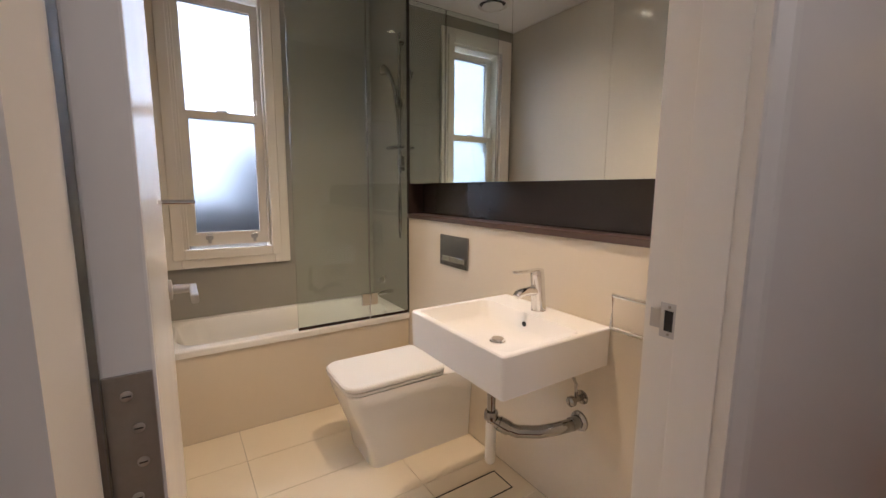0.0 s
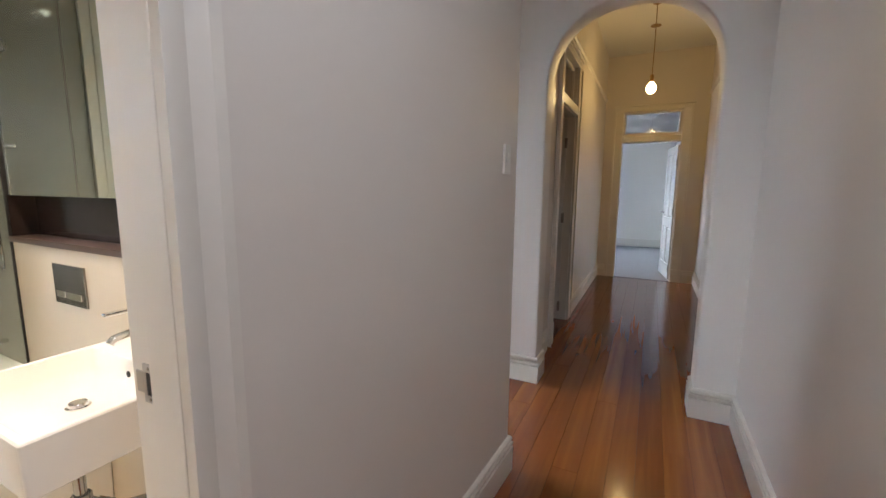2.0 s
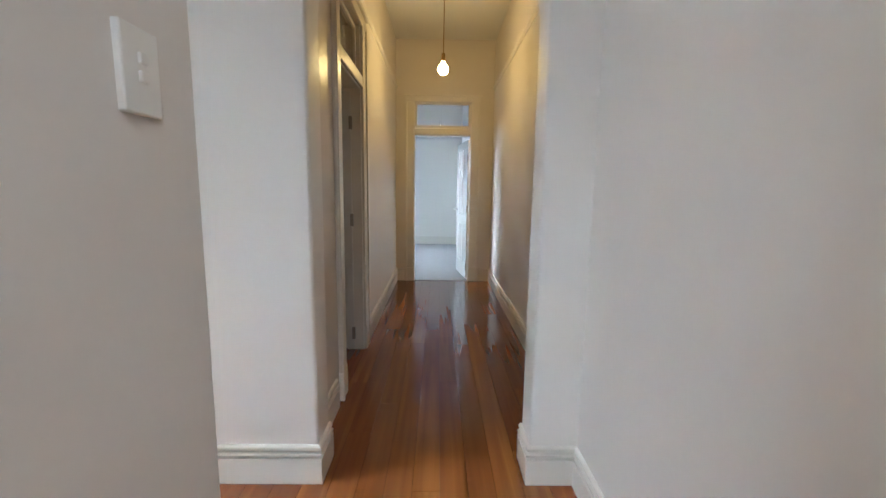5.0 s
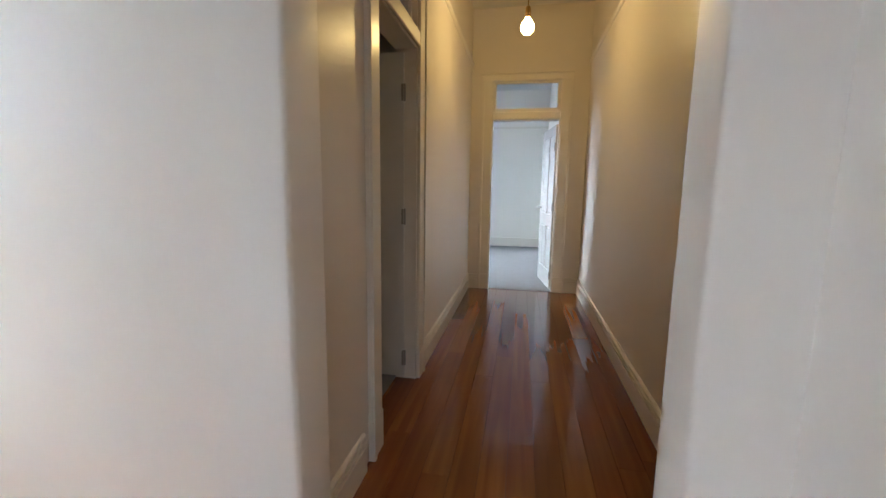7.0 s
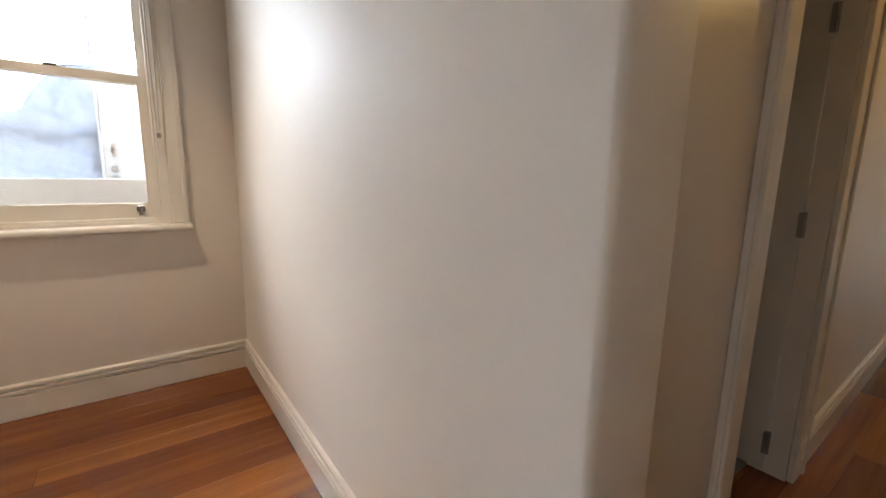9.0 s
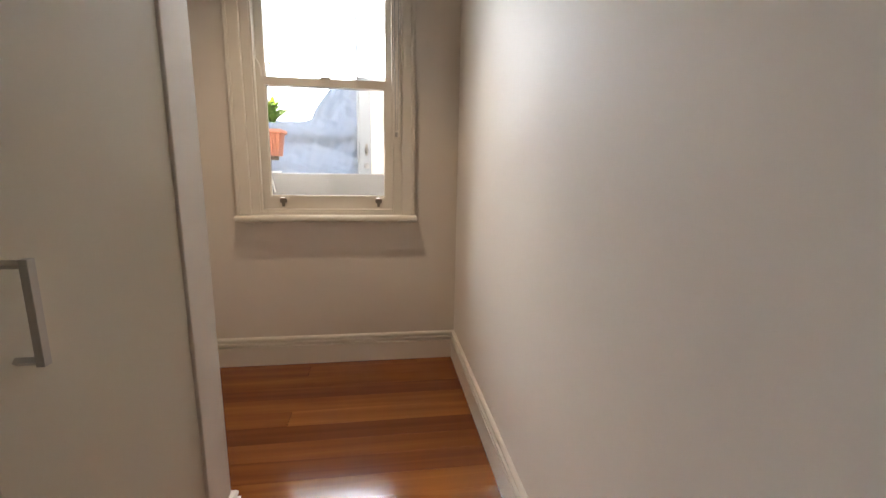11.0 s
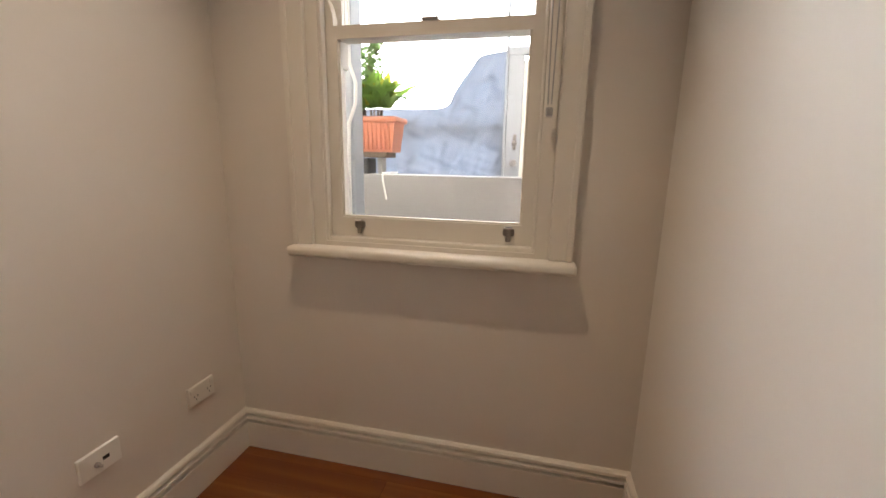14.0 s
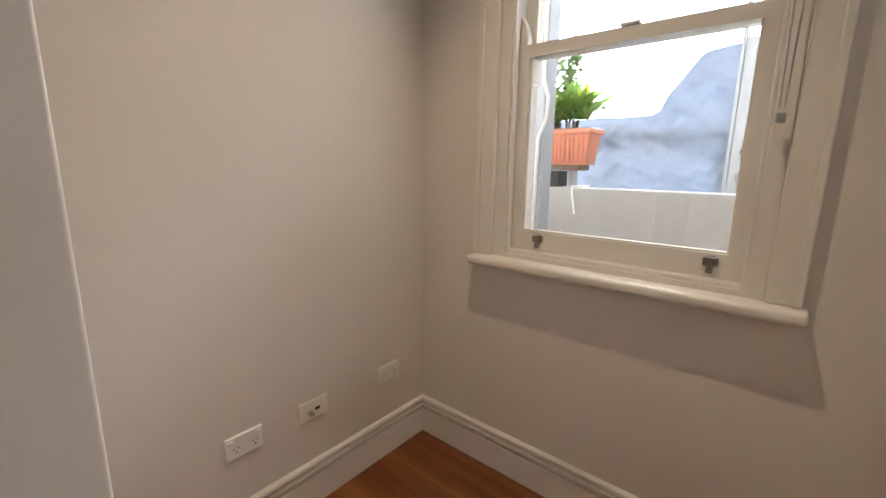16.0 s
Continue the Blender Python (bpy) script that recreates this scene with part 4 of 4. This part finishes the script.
def downlight(x, y, z):
    d = thing("downlight", x, y, z, "small round recessed ceiling downlight, lit", "downlight", "ceiling downlights")
    sub("trim_ring", lathe([(0.05, 0), (0.05, -0.004), (0.036, -0.007), (0.034, -0.001)], (x, y, z - 0.0005), 24), PLAST, d, "", True)
    sub("lens", lathe([(0.032, 0), (0.032, -0.002)], (x, y, z - 0.001), 20), SPOTG, d)


downlight(-1.3, 0.5, 2.7)
downlight(-2.15, 0.15, 2.7)
downlight(-2.3, 2.1, 3.2)
# unseen fitting added over the hall to go with the fill lamp
downlight(0.3, 0.2, 3.2)
drain = thing("floor_drain", -1.4, 0.72, 0.0, "slim tiled shower drain with a dark slot", "drain")
sub("slot", boxes((-1.467, -1.463, 0.5, 0.88, -0.006, 0.0025), (-1.34, -1.336, 0.5, 0.88, -0.006, 0.0025), (-1.463, -1.34, 0.876, 0.88, -0.006, 0.0025)), BLACK, drain)

# ---- outside the nook window ----
bd = setting("backdrop", boxes((-60.5, -60, -60, 70, -0.6, 70)), glow("bright_sky", (0.92, 0.96, 1.0), 35), "bright hazy white sky", "sky")
setting("ground", boxes((-400, 400, -400, 400, -1.2, -0.6)), GROUND, "pale paving outside", "ground")
setting("wall_garden", box(-4.35, -4.2, -2.0, 6.0, -0.6, 1.218, 0.006), RENDERW, "low rendered parapet wall outside", "wall")
setting("floor_terrace", boxes((-9, -4.35, -6, 8, -0.6, 0.9)), GROUND, "raised paved terrace outside", "pavement")


def tarp_sheet():
    bm = bmesh.new()
    top = lambda y: 1.8 + max(0, min(1, (y - 1.64) / 0.1)) * 0.06 + max(0, min(1, (y - 1.72) / 0.26)) ** 0.8 * 0.37 + max(0, min(1, (y - 1.9) / 0.25)) * 0.06
    ny, nz = 130, 80
    g = []
    for i in range(ny + 1):
        y = 0.3 + (2.235 - 0.3) * i / ny
        t = top(y) + 0.012 * noise.noise((y * 9, 3, 1))
        col = []
        for j in range(nz + 1):
            z = 0.92 + (t - 0.92) * j / nz
            f = 0.04 * noise.noise((y * 3 + z * 1.4, z * 2.5, 5)) + 0.016 * noise.noise((y * 14 - z * 6, z * 9, 2)) + 0.012 * noise.noise((y * 4, z * 16 + y * 5, 9))
            col.append(bm.verts.new((-5.6 + f, y, z)))
        g.append(col)
    for i in range(ny):
        for j in range(nz):
            bm.faces.new((g[i][j], g[i + 1][j], g[i + 1][j + 1], g[i][j + 1]))
    r = bmesh.ops.solidify(bm, geom=bm.faces[:], thickness=0.004)
    return bm


tarp = tagged(part("tarpaulin", tarp_sheet(), TARP, None, "", True), "wrinkled blue-grey tarpaulin hung over a terrace fence", "tarpaulin")
fence = thing("fence", -5.68, 1.2, 0.9, "white painted fence frame behind the tarpaulin", "fence")
for y in (0.4, 1.3, 2.2):
    sub("post", box(-5.75, -5.68, y - 0.03, y + 0.03, 0.9, 1.75), BLUEW, fence)
sub("rail", box(-5.75, -5.7, 0.43, 2.17, 1.6, 1.68), BLUEW, fence)
gd = thing("garden_door", -5.6, 2.6, 0.9, "white outside door with a round knob and bolt", "door")
sub("stile", box(-5.64, -5.58, 2.262, 2.4, 0.9, 2.25, 0.005), BLUEW, gd)
sub("panel", box(-5.62, -5.6, 2.4, 2.9, 0.9, 2.2), TRIM, gd)
sub("post", box(-5.66, -5.56, 2.236, 2.26, 0.9, 3.2, 0.004), BLUEW, gd)
sub("rail", box(-5.64, -5.58, 2.26, 3.0, 2.25, 2.32, 0.005), BLUEW, gd)
sub("knob", lathe([(0.012, 0), (0.012, 0.02), (0.03, 0.03), (0.034, 0.045), (0.025, 0.06)], (-5.58, 2.345, 1.3), 20, "x"), STEEL, gd, "round metal knob", True)
sub("bolt", box(-5.582, -5.56, 2.33, 2.362, 1.42, 1.56, 0.008), AGED, gd)
sub("bolt_handle", lathe([(0.02, 0), (0.026, 0.015), (0.015, 0.03)], (-5.56, 2.346, 1.48), 14, "x"), AGED, gd, "", True)
nb = thing("neighbour_building", -6.4, 3.6, 0.9, "pale neighbouring house wall with a window", "building")
sub("wall", box(-7.2, -6.2, 2.75, 7.0, 0.9, 5.0), BLUEW, nb)
sub("window", box(-6.2, -6.16, 3.0, 3.8, 2.4, 3.6, 0.01), TRIM, nb)

pot = thing("planter", -5.05, 1.05, 1.37, "ribbed terracotta trough planter on a stand", "planter")
sub("trough", loft([[(-5.16, 0.55, 1.372), (-4.94, 0.55, 1.372), (-4.94, 1.475, 1.372), (-5.16, 1.475, 1.372)], [(-5.18, 0.53, 1.62), (-4.92, 0.53, 1.62), (-4.92, 1.505, 1.62), (-5.18, 1.505, 1.62)]]), TERRA, pot)
sub("rim", box(-5.2, -4.9, 0.51, 1.53, 1.618, 1.66, 0.012), TERRA, pot, "", True)
for i in range(24):
    y = 0.57 + i * 0.038
    sub("rib", box(-4.936, -4.916, y, y + 0.016, 1.39, 1.61, 0.004, 1), TERRA, pot)
sub("soil", box(-5.16, -4.94, 0.55, 1.49, 1.655, 1.665), BARK, pot)


def blade(bm, base, az, tilt, length, wid, curl):
    d = Vector((math.cos(az), math.sin(az), 0))
    s = Vector((-math.sin(az), math.cos(az), 0))
    prev = None
    n = 6
    for i in range(n + 1):
        u = i / n
        el = tilt - curl * u
        p = Vector(base) + length * u * (math.cos(el) * d + math.sin(el) * Vector((0, 0, 1)))
        w = wid * (math.sin(math.pi * (0.12 + 0.88 * u)) ** 0.8 + 0.02) * (1 if i < n else 0.1)
        up = Vector((0, 0, 0.25 * w))
        cur = [bm.verts.new(p - s * w + up), bm.verts.new(p), bm.verts.new(p + s * w + up)]
        if prev:
            bm.faces.new((prev[0], prev[1], cur[1], cur[0]))
            bm.faces.new((prev[1], prev[2], cur[2], cur[1]))
        prev = cur


def clump(centres, count, length, wid, seed, lean=1.15):
    rg = random.Random(seed)
    bm = bmesh.new()
    for _ in range(count):
        c = rg.choice(centres)
        blade(bm, (c[0] + rg.uniform(-0.04, 0.04), c[1] + rg.uniform(-0.05, 0.05), c[2]), rg.uniform(0, 6.28), lean + rg.uniform(-0.45, 0.3), length * rg.uniform(0.6, 1.1), wid * rg.uniform(0.7, 1.2), rg.uniform(0.1, 0.7))
    return bm


plant = thing("potted_plant", -5.05, 1.2, 1.66, "broad-leaved green and yellow plants in the planter", "plant")
sub("leaves", clump([(-5.05, 1.38, 1.74), (-5.03, 1.25, 1.74), (-5.05, 1.1, 1.7), (-5.06, 0.9, 1.68), (-5.04, 0.7, 1.68)], 240, 0.38, 0.034, 3), LEAF, plant)["kind"] = "stuff"
sub("yellow_leaves", clump([(-5.02, 1.22, 1.76), (-5.05, 1.36, 1.78)], 44, 0.26, 0.034, 8), LEAFY, plant, "yellowing leaves")
sub("stems", clump([(-5.03, 1.3, 1.655), (-5.03, 1.1, 1.655), (-5.04, 0.85, 1.655)], 40, 0.14, 0.008, 5, 1.4), BARK, plant)["kind"] = "stuff"


def jade():
    rg = random.Random(11)
    wood, leaves = bmesh.new(), bmesh.new()
    for k in range(16):
        p = Vector((-5.12 + rg.uniform(-0.04, 0.04), 1.12 + rg.uniform(-0.22, 0.12), 1.66))
        pts = [p.copy()]
        d = Vector((rg.uniform(-0.3, 0.3), rg.uniform(-0.5, 0.6), 1)).normalized()
        for _ in range(6):
            p = p + d * rg.uniform(0.09, 0.14)
            d = (d + Vector((rg.uniform(-0.4, 0.4), rg.uniform(-0.4, 0.4), 0.15))).normalized()
            pts.append(p.copy())
            if len(pts) > 3:
                for _ in range(7):
                    blade(leaves, p + Vector((rg.uniform(-0.03, 0.03), rg.uniform(-0.03, 0.03), rg.uniform(-0.03, 0.03))), rg.uniform(0, 6.28), rg.uniform(-0.2, 1.2), rg.uniform(0.05, 0.085), 0.022, 0.2)
        tube(pts, [0.009 - 0.001 * i for i in range(len(pts))], 5, wood)
    return wood, leaves


jt = thing("jade_plant", -5.12, 1.1, 1.66, "tall branching jade plant in the planter", "plant")
jw, jl = jade()
sub("stems", jw, BARK, jt)["kind"] = "stuff"
sub("leaves", jl, JADE, jt)["kind"] = "stuff"
# the planter and its plants stand on the parapet
for potted in (pot, plant, jt):
    potted.location.y -= 0.125
    potted.location = Vector((-1.585, 2.66, 1.335)) + 0.778 * (potted.location - Vector((-1.585, 2.66, 1.335)))
    potted.scale = (0.778, 0.778, 0.778)
stand = thing("planter_stand", -4.28, 1.2, 1.218, "low dark stand on the parapet below the planter", "stand")
sub("slab", box(-4.36, -4.18, 0.95, 1.61, 1.327, 1.363, 0.004), BARK, stand)
sub("crate", box(-4.345, -4.205, 0.95, 1.47, 1.218, 1.322, 0.008), BLACK, stand, "black plastic crate")
sub("leg", box(-4.33, -4.25, 1.515, 1.55, 1.218, 1.327, 0.004), RENDERW, stand)
cable = thing("white_cable", -4.19, 1.5, 0.9, "loose white cable hanging over the parapet", "cable")
sub("cable", tube([(-4.36, 1.62, 1.226), (-4.28, 1.59, 1.226), (-4.2, 1.57, 1.226), (-4.19, 1.575, 1.18), (-4.19, 1.6, 1.05)], 0.007, 8), PLAST, cable, "", True)
pipe = thing("downpipe", -3.5, 1.66, -0.6, "white painted square downpipe outside the window", "pipe")
sub("pipe", box(-3.56, -3.44, 1.6, 1.722, -0.6, 3.4, 0.01), BLUEW, pipe)
sub("bracket", box(-3.44, -3.43, 1.58, 1.735, 1.28, 1.31, 0.003), BLUEW, pipe)
wire = thing("outdoor_cable", -3.43, 1.73, -0.6, "wavy pale cable running up the downpipe", "cable")
sub("cable", tube([(-3.43, 1.7, -0.6), (-3.43, 1.7, 1.3), (-3.43, 1.705, 1.48), (-3.43, 1.74, 1.57), (-3.43, 1.745, 1.66), (-3.43, 1.715, 1.75), (-3.43, 1.715, 2.0), (-3.43, 1.7, 3.4)], 0.009, 8), PLAST, wire, "", True)

# ---- floor pieces ----


def boards(xa, xb, ya, yb, width, seed):
    rg = random.Random(seed)
    i = math.floor(xa / width)
    while i * width < xb:
        x0, x1 = max(xa, i * width + 0.0006), min(xb, (i + 1) * width - 0.0006)
        y = ya - rg.uniform(0, 1.8)
        while y < yb and x1 - x0 > 0.01:
            y2 = y + rg.uniform(1.2, 3.2)
            a, b = max(y, ya) + 0.0006, min(y2, yb) - 0.0006
            if b - a > 0.02:
                bm = boxes((x0, x1, a, b, -0.024, 0.0))
                part("board", bm, TIMBER, floor_ob)
            y = y2
        i += 1


boards(-0.512, 0.89, -1.8, 7.391, 0.128, 4)
boards(-0.66, -0.513, 3.0, 7.391, 0.128, 5)
boards(-3.02, -0.513, 1.33, 3.0, 0.128, 6)
for i in range(8):
    x1 = -2.165 + 0.3 * (i - 0)
    for j in range(-1, 2):
        y0 = -0.09 + 0.643 * (j)
        a, b, c, d = max(-2.46, x1 - 0.3 + 0.0015), min(-0.56, x1 - 0.0015), max(-0.43, y0 + 0.0015), min(0.962, y0 + 0.643 - 0.0015)
        if b - a > 0.02 and d - c > 0.02:
            part("floor_tile", boxes((a, b, c, d, -0.007, 0.0)), FTILE, bath_floor)
